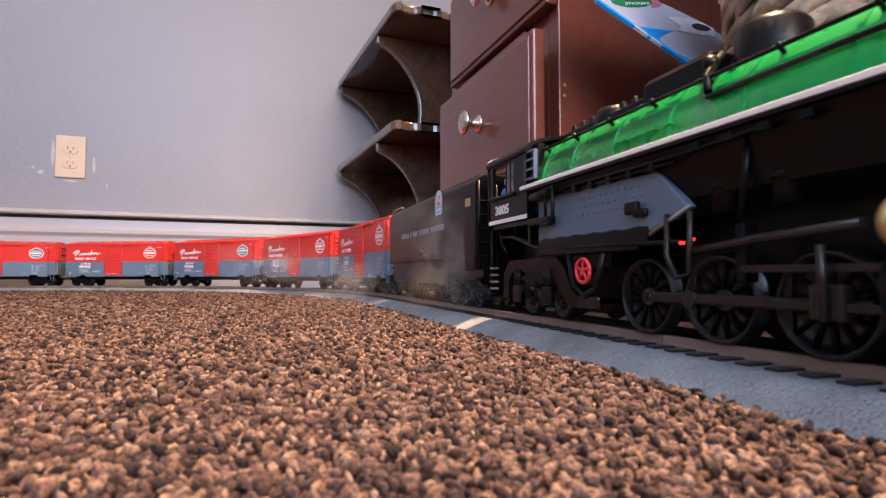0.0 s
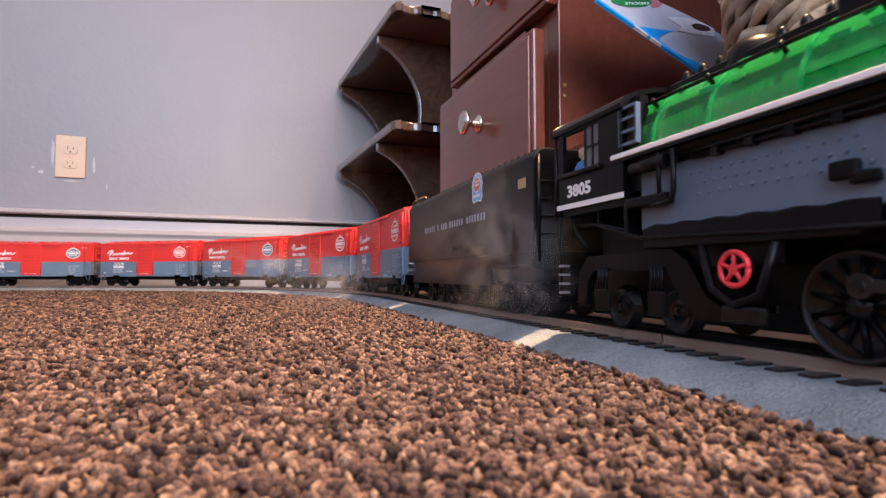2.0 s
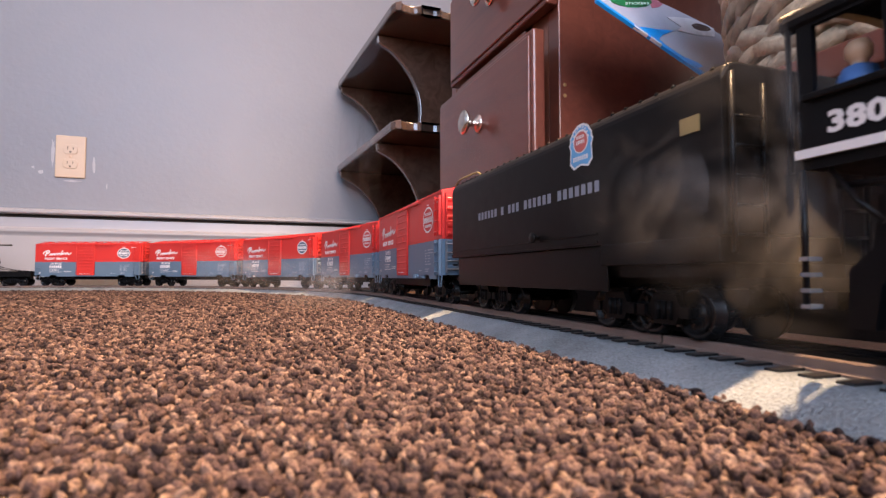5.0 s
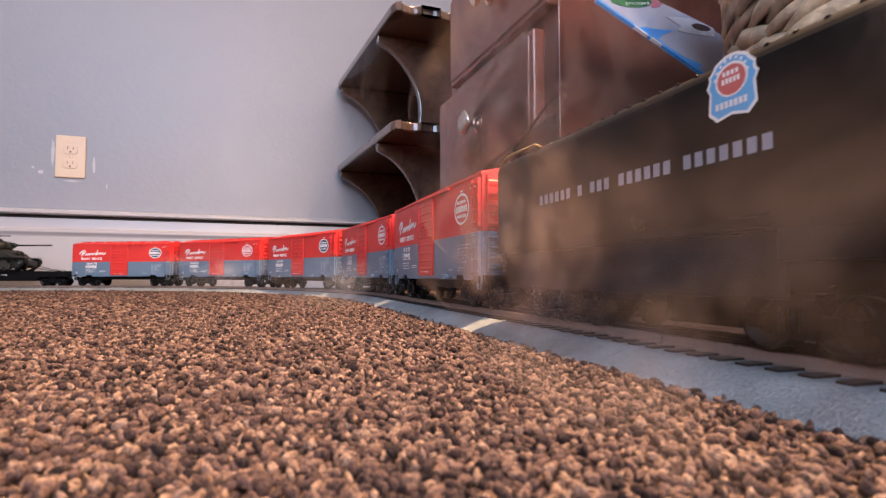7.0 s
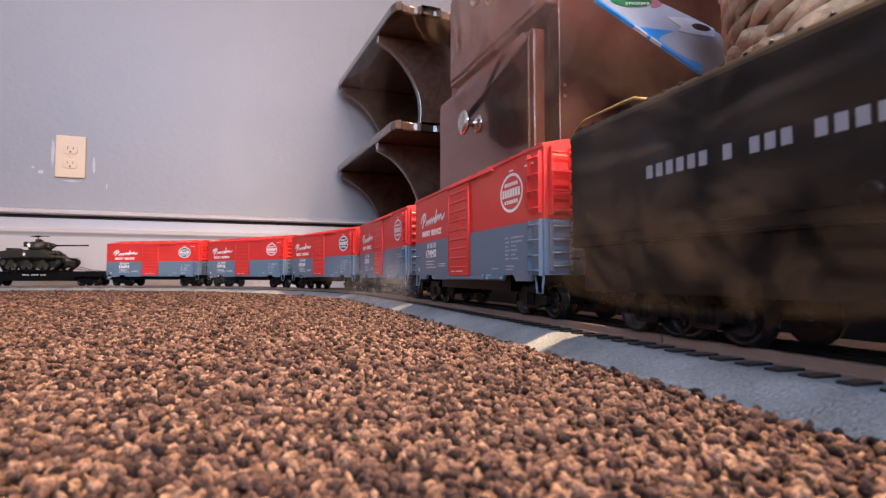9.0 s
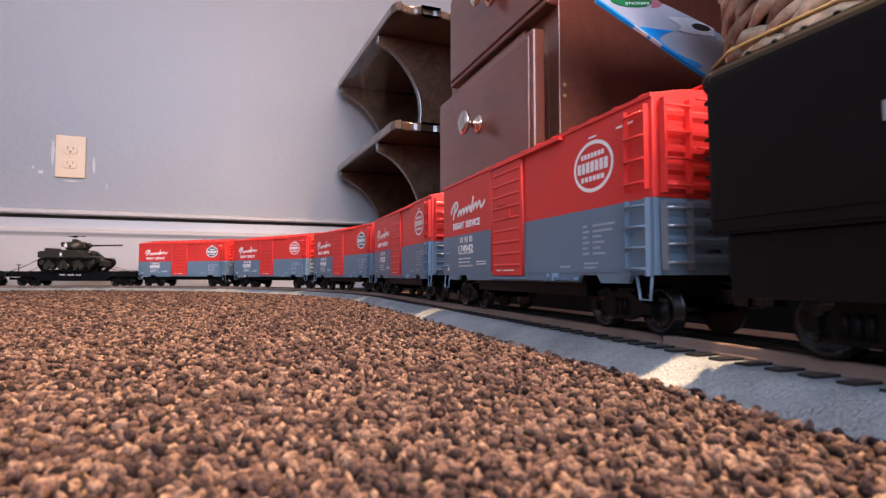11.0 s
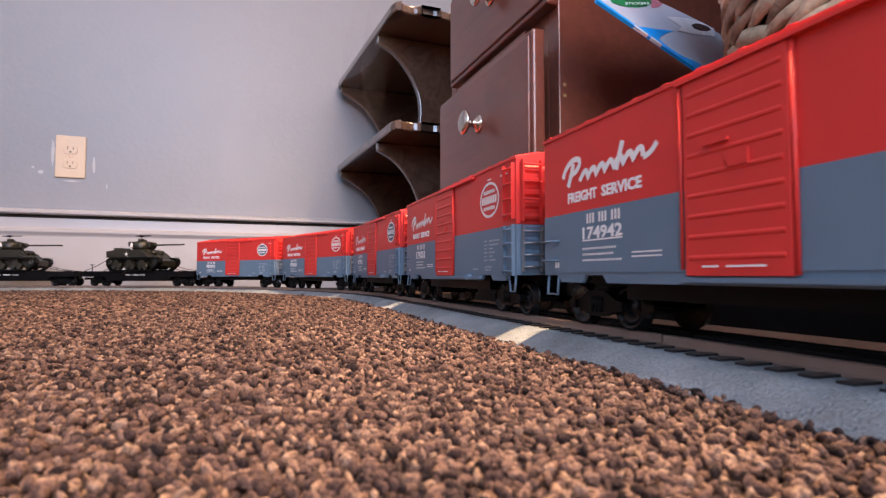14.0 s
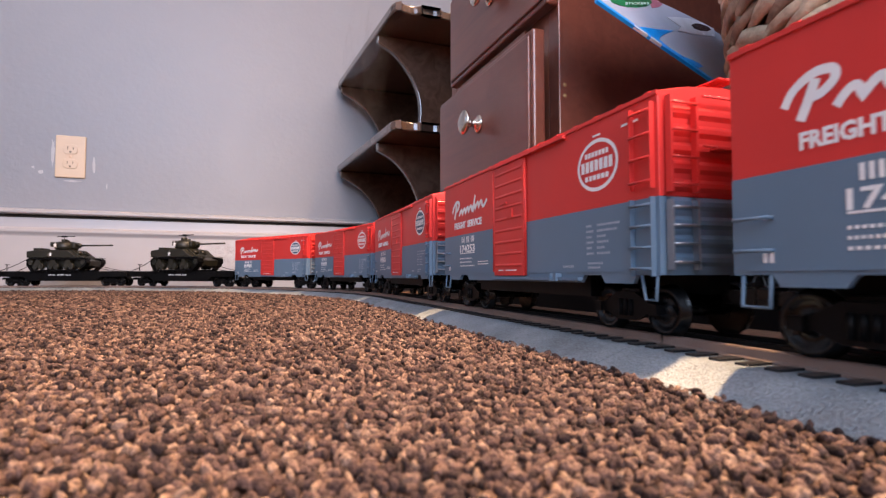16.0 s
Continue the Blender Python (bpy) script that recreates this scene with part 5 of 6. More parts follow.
        c = (-0.0420, sgn * 0.0322, 0.0245)
        tube(bm, [(c[0] + 0.0056 * math.cos(2 * math.pi * k / 24), c[1], c[2] + 0.0056 * math.sin(2 * math.pi * k / 24)) for k in range(25)], 0.0010, 6)
        for k in range(5):
            q = 2 * math.pi * k / 5 + 0.3
            cyl(bm, c, (c[0] + 0.0056 * math.cos(q), c[1], c[2] + 0.0056 * math.sin(q)), 0.0008, 6)
        cyl(bm, (c[0], c[1] - 0.0008, c[2]), (c[0], c[1] + 0.0008, c[2]), 0.0018, 10)
        part("hand_wheel", bm, M_REDWHEEL, thing, "small bright red spoked wheel")
        bm = bmesh.new()
        tube(bm, [(-0.058, sgn * 0.030, 0.034), (-0.053, sgn * 0.0305, 0.018), (-0.044, sgn * 0.0305, 0.0125), (-0.034, sgn * 0.0305, 0.016), (-0.028, sgn * 0.030, 0.033)], 0.0016, 8)
        part("bracket_loop", bm, M_ENGINE, thing)
        bm = bmesh.new()
        box(bm, -0.050, -0.032, *sorted((sgn * 0.0285, sgn * 0.0310)), 0.0060, 0.0125, bevel=0.0015)
        part("sand_box", bm, M_WHEEL, thing)
        # cradle and trailing truck side
        bm = bmesh.new()
        arch = [(-0.140, 0.008), (-0.139, 0.024), (-0.131, 0.0315), (-0.074, 0.0325), (-0.066, 0.027), (-0.058, 0.0150), (-0.050, 0.0105)]
        arch += [(-0.052, 0.0060), (-0.062, 0.0068), (-0.070, 0.0140), (-0.078, 0.0245), (-0.126, 0.0245), (-0.131, 0.0200), (-0.133, 0.0080)]
        prism(bm, arch, *sorted((sgn * 0.0245, sgn * 0.0285)), "y")
        trailer = part("trailing_truck", bm, M_ENGINE, thing)
        for x in (-0.118, -0.082):
            bm = bmesh.new()
            box(bm, x - 0.005, x + 0.005, *sorted((sgn * 0.0285, sgn * 0.0302)), 0.006, 0.016, bevel=0.0006)
            part("journal_box", bm, M_ENGINE, trailer)
            for k in range(4):
                bm = bmesh.new()
                cyl(bm, (x - 0.003 + 0.002 * k, sgn * 0.0293, 0.016), (x - 0.003 + 0.002 * k, sgn * 0.0293, 0.026), 0.0008, 6)
                part("spring", bm, M_ENGINE, trailer)
        # boiler fittings: handrail, pipes, washout plugs
        bm = bmesh.new()
        tube(bm, [(-0.090, sgn * 0.0265, 0.0945), (0.10, sgn * 0.0265, 0.0945), (0.25, sgn * 0.0265, 0.0945)], 0.0008, 6)
        for i in range(12):
            x = -0.085 + i * 0.029
            cyl(bm, (x, sgn * 0.0245, 0.0925), (x, sgn * 0.0272, 0.0950), 0.0009, 6)
            lathe(bm, [(-0.0014, 0.0004), (0, 0.0015), (0.0014, 0.0004)], (x, sgn * 0.0268, 0.0946), (0, 0, 1), 8)
        part("boiler_handrail", bm, M_ENGINE, thing)
        bm = bmesh.new()
        for i in range(9):
            x = -0.074 + i * 0.014
            q = math.radians(48)
            lathe(bm, [(0, 0.0020), (0.0007, 0.0018), (0.0010, 0.0005)], (x, sgn * R * math.cos(q), AX + R * math.sin(q)), (0, sgn * math.cos(q), math.sin(q)), 10)
        for x, w in ((-0.060, 0.006), (-0.012, 0.006), (-0.001, 0.006), (0.011, 0.007)):
            q = math.radians(33)
            cy, cz = sgn * R * math.cos(q), AX + R * math.sin(q)
            box(bm, x, x + w, *sorted((cy - sgn * 0.002, cy + sgn * 0.0006)), cz - 0.001, cz + 0.001)
        box(bm, -0.016, 0.018, *sorted((sgn * 0.029, sgn * 0.0318)), 0.0805, 0.0812)
        part("washout_fitting", bm, M_GREEN, thing)
        bm = bmesh.new()
        tube(bm, [(0.024, sgn * 0.012, 0.108), (0.030, sgn * 0.020, 0.103), (0.030, sgn * 0.026, 0.096), (0.034, sgn * 0.0295, 0.088)], 0.0014, 8)
        tube(bm, [(0.034, sgn * 0.0300, 0.086), (0.10, sgn * 0.0306, 0.086), (0.25, sgn * 0.0306, 0.086)], 0.0010, 8)
        lathe(bm, [(-0.003, 0.001), (-0.001, 0.003), (0.001, 0.003), (0.003, 0.001)], (0.0285, sgn * 0.0225, 0.1015), (0, sgn, 0.4), 10)
        part("feed_pipe", bm, M_ENGINE, thing)
    # top casing and domes
    bm = bmesh.new()
    top = [(-0.0150, 0.0985), (-0.0150, 0.1085), (-0.0120, 0.1115), (0.0120, 0.1115), (0.0150, 0.1085), (0.0150, 0.0985)]
    prism(bm, top, -0.018, 0.020, "x", bevel=0.001)
    part("sand_box_casing", bm, M_ENGINE, thing, "black box casing on the boiler top")
    for x, r, h in ((0.036, 0.0135, 0.1180), (-0.058, 0.0110, 0.1130), (0.12, 0.0135, 0.1180), (0.19, 0.0120, 0.1160)):
        bm = bmesh.new()
        lathe(bm, [(0.090, r * 1.25), (0.1015, r * 1.12), (0.106, r), (h - 0.004, r * 0.96), (h - 0.0012, r * 0.78), (h, r * 0.35), (h + 0.0002, 0.0005)], (x, 0, 0), (0, 0, 1), 24)
        part("steam_dome", bm, M_ENGINE, thing, "round black dome on the boiler")
    bm = bmesh.new()
    prism(bm, [(-0.0105, 0.100), (-0.0105, 0.1055), (-0.007, 0.1075), (0.007, 0.1075), (0.0105, 0.1055), (0.0105, 0.100)], -0.0945, -0.0190, "x", bevel=0.0006)
    for i in range(8):
        x = -0.088 + i * 0.009
        lathe(bm, [(0.104, 0.0024), (0.109, 0.0020), (0.1105, 0.0012), (0.111, 0.0002)], (x, -0.006, 0), (0, 0, 1), 8)
    part("turret_casing", bm, M_ENGINE, thing)
    # frame
    bm = bmesh.new()
    box(bm, -0.145, 0.335, -0.010, 0.010, 0.012, 0.046)
    box(bm, -0.090, -0.030, -0.0245, 0.0245, 0.026, 0.040)
    part("frame", bm, M_ENGINE, thing)
    bm = bmesh.new()
    prism(bm, [(0.325, 0.004), (0.352, 0.004), (0.340, 0.030), (0.325, 0.032)], -0.030, 0.030, "y")
    part("pilot", bm, M_ENGINE, thing)
    bm = bmesh.new()
    for x, z in ((0.0215, 0.0345), (0.0265, 0.0356)):
        cyl(bm, (x, -0.0300, z), (x, -0.0318, z), 0.0007, 8)
    part("red_lamp", bm, bpy.data.materials["ember_red"], thing, "tiny red glowing lamp pair")
    # wheels and moving rods
    for x in (-0.118, -0.082):
        wheelset(thing, x, 0.0075, 0.0095)
    wheelset(thing, 0.318, 0.0065, 0.0085)
    RD = 0.0165
    LOW = RD - 0.003
    bm = bmesh.new()
    cyl(bm, (0.003, 0, 0), (RD * 0.88, 0, 0), 0.0009, 6)
    spoke_me = mesh_of("spoke", bm, M_BLACK)
    for x in (-0.012, 0.0275, 0.067, 0.165, 0.2045, 0.244):
        bm = bmesh.new()
        cyl(bm, (0, -0.016, 0), (0, 0.016, 0), 0.003, 10)
        for sgn in (-1, 1):
            y = sgn * 0.0172
            lathe(bm, [(-0.0022, RD * 1.07), (-0.001, RD * 1.08), (-0.0008, RD), (0.0028, RD * 0.99), (0.0030, RD * 0.90), (0.0008, RD * 0.86), (0.0006, 0.004), (0.0034, 0.0036), (0.0038, 0.0005)], (0, y, 0), (0, sgn, 0), 36)
            prism(bm, [(RD * 0.86 * math.cos(q), RD * 0.86 * math.sin(q)) for q in [math.radians(140 + 8 * k) for k in range(11)]], *sorted((y + sgn * 0.0008, y + sgn * 0.0026)), "y")
            cyl(bm, (0.0072, y + sgn * 0.001, 0), (0.0072, y + sgn * 0.0085, 0), 0.0018, 10)
            lathe(bm, [(0.0026, RD * 0.995), (0.0033, RD * 0.985), (0.0033, RD * 0.925), (0.0026, RD * 0.915)], (0, y, 0), (0, sgn, 0), 36, m=1, caps=False)
        ob = part("driving_wheel", bm, [M_WHEEL, M_ROD], thing, "large spoked driving wheel with a steel rim")
        ob.location = (x, 0, LOW)
        ROLLERS.append((ob, RD, (x, 0, LOW)))
        for sgn in (-1, 1):
            for k in range(13):
                same("spoke", spoke_me, ob, Matrix.Translation((0, sgn * 0.0184, 0)) @ Matrix.Rotation(2 * math.pi * k / 13, 4, "Y"))
    for x0, x1 in ((-0.012, 0.067), (0.165, 0.244)):
        for sgn in (-1, 1):
            bm = bmesh.new()
            y0, y1 = sorted((sgn * 0.0222, sgn * 0.0245))
            box(bm, x0, x1, y0, y1, -0.0020, 0.0020, bevel=0.0006)
            for x in (x0, (x0 + x1) / 2, x1):
                cyl(bm, (x, y0 - 0.0004, 0), (x, y1 + 0.0004, 0), 0.0036, 16)
            ob = part("side_rod", bm, M_ROD, thing, "dull steel side rod")
            RODS.append((ob, RD, 0.0072, (0, 0, LOW)))
            bm = bmesh.new()
            y0, y1 = sorted((sgn * 0.0252, sgn * 0.0274))
            box(bm, x1 - 0.0395, x1 + 0.0250, y0, y1, -0.0016, 0.0020, bevel=0.0006)
            cyl(bm, (x1 - 0.0395, y0 - 0.0004, 0), (x1 - 0.0395, y1 + 0.0006, 0), 0.0034, 16)
            cyl(bm, (x1 + 0.014, y0 - 0.0004, 0), (x1 + 0.014, y1 + 0.0010, 0), 0.0026, 14)
            box(bm, x1 + 0.010, x1 + 0.020, *sorted((sgn * 0.0252, sgn * 0.0310)), -0.004, 0.0065, bevel=0.001)
            tube(bm, [(x1 + 0.0150, sgn * 0.0315, -0.004), (x1 + 0.0152, sgn * 0.0325, 0.008), (x1 + 0.0150, sgn * 0.0325, 0.0175)], 0.0013, 8)
            ob = part("main_rod", bm, M_ROD, thing, "dull steel main rod and crosshead")
            RODS.append((ob, RD, -0.0072, (0, 0, LOW)))
    MOVERS.append((thing, 0.600, 0.090))


RODS = []
em_ = bpy.data.materials.new("ember_red")
em_.use_nodes = True
em_.node_tree.nodes["Principled BSDF"].inputs["Base Color"].default_value = (0.5, 0.01, 0.01, 1)
em_.node_tree.nodes["Principled BSDF"].inputs["Emission Color"].default_value = (1.0, 0.04, 0.03, 1)
em_.node_tree.nodes["Principled BSDF"].inputs["Emission Strength"].default_value = 1.5
locomotive()


def cab_figure():
    bm = bmesh.new()
    lathe(bm, [(0.0, 0.0040), (0.004, 0.0052), (0.010, 0.0054), (0.0132, 0.0040), (0.0142, 0.0018), (0.0150, 0.0020), (0.0165, 0.0032), (0.0190, 0.0033), (0.0208, 0.0022), (0.0214, 0.0004)], (0, 0, 0), (0, 0, 1), 14)
    for f in bm.faces:
        f.material_index = 1 if f.calc_center_median().z > 0.0140 else 0
    ob = part("toy_figure", bm, [M_BLUECOAT, M_PLATE])
    tagged(ob, "small toy figure with a blue coat in the cab", "figure")
    for v in ob.data.vertices:
        v.co += Vector((-0.1365, -0.0255, 0.0660))
    MOVERS.append((ob, 0.600, 0.090))
    bm = bmesh.new()
    box(bm, -0.1400, -0.1290, -0.029, -0.019, 0.0556, 0.0659, bevel=0.001)
    return part("cab_seat", bm, M_ENGINE, bpy.data.objects["steam_locomotive"])


cab_figure()


# ---- flat cars with tanks ----
def flat_car():
    thing = tagged(new("flat_car"), "black model flat car with white lettering bars, carrying a tank", "flat car", group="train cars")
    L2, W = 0.150, 0.031
    bm = bmesh.new()
    box(bm, -L2, L2, -W, W, 0.0275, 0.0310)
    for i in range(40):
        x = -L2 + 0.0015 + i * 0.0075
        box(bm, x, x + 0.0070, -W - 0.0004, W + 0.0004, 0.0308, 0.0315)
    part("deck", bm, M_BLACK, thing)
    for sgn in (-1, 1):
        bm = bmesh.new()
        prism(bm, [(-L2, 0.0185), (-0.090, 0.0185), (-0.078, 0.0095), (0.078, 0.0095), (0.090, 0.0185), (L2, 0.0185), (L2, 0.0285), (-L2, 0.0285)], *sorted((sgn * (W - 0.002), sgn * (W + 0.0006))), "y")
        for i in range(10):
            x = -0.135 + i * 0.030
            box(bm, x - 0.002, x + 0.002, *sorted((sgn * W, sgn * (W + 0.0018))), 0.0235, 0.0295)
        part("side_sill", bm, M_BLACK, thing)
        bm = bmesh.new()
        y = sgn * (W + 0.0008)
        bars(bm, -0.030, 0.0215, 0.016, 0.0028, y, 5, 0.3)
        bars(bm, -0.010, 0.0215, 0.016, 0.0028, y, 5, 0.3)
        bars(bm, 0.010, 0.0215, 0.012, 0.0028, y, 4, 0.3)
        part("lettering", bm, M_WHITE, thing)
    bm = bmesh.new()
    cyl(bm, (-L2 + 0.006, -0.010, 0.0315), (-L2 + 0.006, -0.010, 0.048), 0.0010, 6)
    cyl(bm, (-L2 + 0.006, -0.010, 0.0465), (-L2 + 0.006, -0.010, 0.048), 0.0046, 14)
    part("brake_wheel", bm, M_BLACK, thing)
    bm = bmesh.new()
    box(bm, -0.14, 0.14, -0.008, 0.008, 0.0120, 0.0276)
    box(bm, -0.085, 0.085, -0.024, 0.024, 0.0085, 0.0274)
    part("centre_sill", bm, M_BLACK, thing)
    for sgn in (-1, 1):
        bm = bmesh.new()
        x = sgn * L2
        box(bm, min(x, x + sgn * 0.010), max(x, x + sgn * 0.010), -0.003, 0.003, 0.011, 0.0168)
        part("coupler", bm, M_WHEEL, thing)
    for x in (-0.112, 0.112):
        truck(thing, x)
    return thing


def tank_model():
    """A toy battle tank: tracks, hull, turret and gun."""
    thing = tagged(new("toy_tank"), "olive-drab toy battle tank with white stars, chained to a flat car", "tank", group="toy tanks")
    B = 0.0316
    for sgn in (-1, 1):
        y0, y1 = sorted((sgn * 0.0235, sgn * 0.0390))
        bm = bmesh.new()
        out = [(-0.078, 0.0), (0.062, 0.0), (0.082, 0.013), (0.088, 0.020), (0.086, 0.028), (0.078, 0.031), (-0.080, 0.031), (-0.090, 0.026), (-0.090, 0.014)]
        inn = [(-0.074, 0.0032), (0.060, 0.0032), (0.078, 0.0150), (0.0835, 0.0205), (0.082, 0.026), (0.077, 0.0278), (-0.079, 0.0278), (-0.0865, 0.0240), (-0.0865, 0.0155)]
        A = [bm.verts.new((x, y0, z + B)) for x, z in out]
        Bv = [bm.verts.new((x, y1, z + B)) for x, z in out]
        C = [bm.verts.new((x, y0, z + B)) for x, z in inn]
        D = [bm.verts.new((x, y1, z + B)) for x, z in inn]
        n = len(out)
        for i in range(n):
            j = (i + 1) % n
            for f in ((A[i], A[j], Bv[j], Bv[i]), (C[i], D[i], D[j], C[j]), (A[i], C[i], C[j], A[j]), (Bv[i], Bv[j], D[j], D[i])):
                bm.faces.new(f)
        for k in range(44):
            x = -0.078 + k * 0.0033
            box(bm, x, x + 0.0018, y0 - 0.0004, y1 + 0.0004, B, B + 0.0012)
        part("track_belt", bm, M_BLACK, thing)
        for x in (-0.066, -0.050, -0.021, -0.005, 0.024, 0.040):
            bm = bmesh.new()
            lathe(bm, [(-0.005, 0.0078), (0.005, 0.0078), (0.006, 0.0060), (0.0045, 0.0050), (0.0060, 0.0020), (0.0064, 0.0005)], (x, sgn * 0.0320, B + 0.0112), (0, sgn, 0), 18)
            part("road_wheel", bm, M_OLIVE, thing)
        for x in (-0.058, -0.013, 0.032):
            bm = bmesh.new()
            prism(bm, [(x - 0.011, 0.016 + B), (x - 0.005, 0.026 + B), (x + 0.005, 0.026 + B), (x + 0.011, 0.016 + B), (x + 0.004, 0.012 + B), (x - 0.004, 0.012 + B)], *sorted((sgn * 0.030, sgn * 0.0385)), "y")
            part("bogie", bm, M_OLIVE, thing)
        for x, z in ((0.074, 0.0215), (-0.080, 0.0205)):
            bm = bmesh.new()
            lathe(bm, [(-0.005, 0.0072), (0.005, 0.0072), (0.006, 0.0050), (0.0045, 0.0040), (0.0060, 0.0010)], (x, sgn * 0.0320, B + z), (0, sgn, 0), 16)
            part("sprocket", bm, M_OLIVE, thing)
        bm = bmesh.new()
        star = []
        for k in range(10):
            r = 0.0062 if k % 2 == 0 else 0.0025
            q = math.radians(90 + 36 * k)
            star.append((-0.020 + r * math.cos(q), B + 0.0390 + r * math.sin(q)))
        prism(bm, star, *sorted((sgn * 0.0393, sgn * 0.0396)), "y")
        part("star", bm, M_WHITE, thing, "white painted star")
    bm = bmesh.new()
    hull = [(-0.086, 0.030), (-0.088, 0.047), (-0.060, 0.0505), (0.020, 0.0505), (0.030, 0.0505), (0.064, 0.030), (0.086, 0.024), (0.084, 0.012), (0.072, 0.008), (-0.080, 0.010)]
    prism(bm, [(x, z + B) for x, z in hull[:]], -0.0232, 0.0232, "y", bevel=0.001)
    part("hull", bm, M_OLIVE, thing)
    for sgn in (-1, 1):
        bm = bmesh.new()
        prism(bm, [(x, z + B) for x, z in [(-0.090, 0.0315), (-0.091, 0.0460), (-0.060, 0.0495), (0.026, 0.0495), (0.058, 0.0315)]], *sorted((sgn * 0.0234, sgn * 0.0392)), "y", bevel=0.001)
        part("sponson", bm, M_OLIVE, thing)
        bm = bmesh.new()
        box(bm, 0.040, 0.086, *sorted((sgn * 0.0234, sgn * 0.0392)), B + 0.0315, B + 0.0325)
        part("fender", bm, M_OLIVE, thing)
    bm = bmesh.new()
    for x, y in ((0.045, -0.012), (0.043, 0.012)):
        lathe(bm, [(0.0, 0.008), (0.004, 0.0075), (0.006, 0.004), (0.0065, 0.0005)], (x, y, B + 0.042), (0.5, 0, 0.85), 14)
    tube(bm, [(0.050, 0.008, B + 0.038), (0.064, 0.008, B + 0.040)], 0.0012, 8)
    box(bm, -0.090, -0.070, -0.018, 0.018, B + 0.0495, B + 0.055, bevel=0.001)
    cyl(bm, (0.078, -0.018, B + 0.028), (0.082, -0.018, B + 0.030), 0.003, 10)
    box(bm, -0.06, -0.03, 0.024, 0.034, B + 0.0495, B + 0.0535, bevel=0.001)
    tagged(part("hull_fitting", bm, M_OLIVE, thing), kind="stuff")
    bm = bmesh.new()
    lathe(bm, [(0.051, 0.026), (0.055, 0.029), (0.064, 0.027), (0.070, 0.022), (0.072, 0.004), (0.0721, 0.0004)], (0.004 - 0.008, 0, B), (0, 0, 1), 22)
    box(bm, -0.044, -0.020, -0.015, 0.015, B + 0.058, B + 0.070, bevel=0.003)
    box(bm, 0.016, 0.030, -0.013, 0.013, B + 0.055, B + 0.068, bevel=0.003)
    turret = part("turret", bm, M_OLIVE, thing)
    bm = bmesh.new()
    cyl(bm, (0.028, 0, B + 0.0615), (0.136, 0, B + 0.0625), 0.0019, 12)
    cyl(bm, (0.028, 0, B + 0.0615), (0.040, 0, B + 0.0616), 0.0036, 12)
    part("gun_barrel", bm, M_OLIVE, turret)
    bm = bmesh.new()
    cyl(bm, (-0.004, -0.009, B + 0.070), (-0.004, -0.009, B + 0.0765), 0.0075, 16)
    cyl(bm, (-0.010, 0.008, B + 0.070), (-0.010, 0.008, B + 0.075), 0.006, 14)
    part("hatch", bm, M_OLIVE, turret)
    bm = bmesh.new()
    cyl(bm, (-0.012, 0.0, B + 0.072), (-0.012, 0.0, B + 0.0835), 0.0009, 6)
    cyl(bm, (-0.034, 0.0, B + 0.0835), (0.020, 0.0, B + 0.0840), 0.0010, 6)
    box(bm, -0.020, -0.006, -0.0015, 0.0015, B + 0.0815, B + 0.0855)
    part("machine_gun", bm, M_BLACK, turret)
    for sgn in (-1, 1):
        bm = bmesh.new()
        star = []
        for k in range(10):
            r = 0.0068 if k % 2 == 0 else 0.0027
            q = math.radians(90 + 36 * k)
            star.append((-0.016 + r * math.cos(q), B + 0.0612 + r * math.sin(q)))
        prism(bm, star, *sorted((sgn * 0.0275, sgn * 0.0292)), "y")
        part("star", bm, M_WHITE, turret, "white painted star")
    for sx, xa, xb in ((1, 0.075, 0.146), (-1, -0.059, -0.128)):
        for sgn in (-1, 1):
            bm = bmesh.new()
            za = B + 0.014 if sx > 0 else B + 0.036
            tube(bm, [(xa + (xb - xa) * k / 8, sgn * (0.018 + 0.010 * k / 8), za + (B - za + 0.0002) * k / 8 - 0.003 * math.sin(math.pi * k / 8)) for k in range(9)], 0.0007, 6)
            part("tie_chain", bm, M_BLACK, thing, "thin dark tie-down chain")
    for ob in thing.children_recursive:
        if ob.name.split(".")[0] != "tie_chain":
            ob.data.transform(Matrix.Translation((0.010, 0, 0)) @ Matrix.Diagonal((0.77, 1, 1, 1)))
    return thing


for off in (-1.463, -1.783):
    MOVERS.append((flat_car(), off, 0.112))
    MOVERS.append((tank_model(), off - 0.018, 0.112))


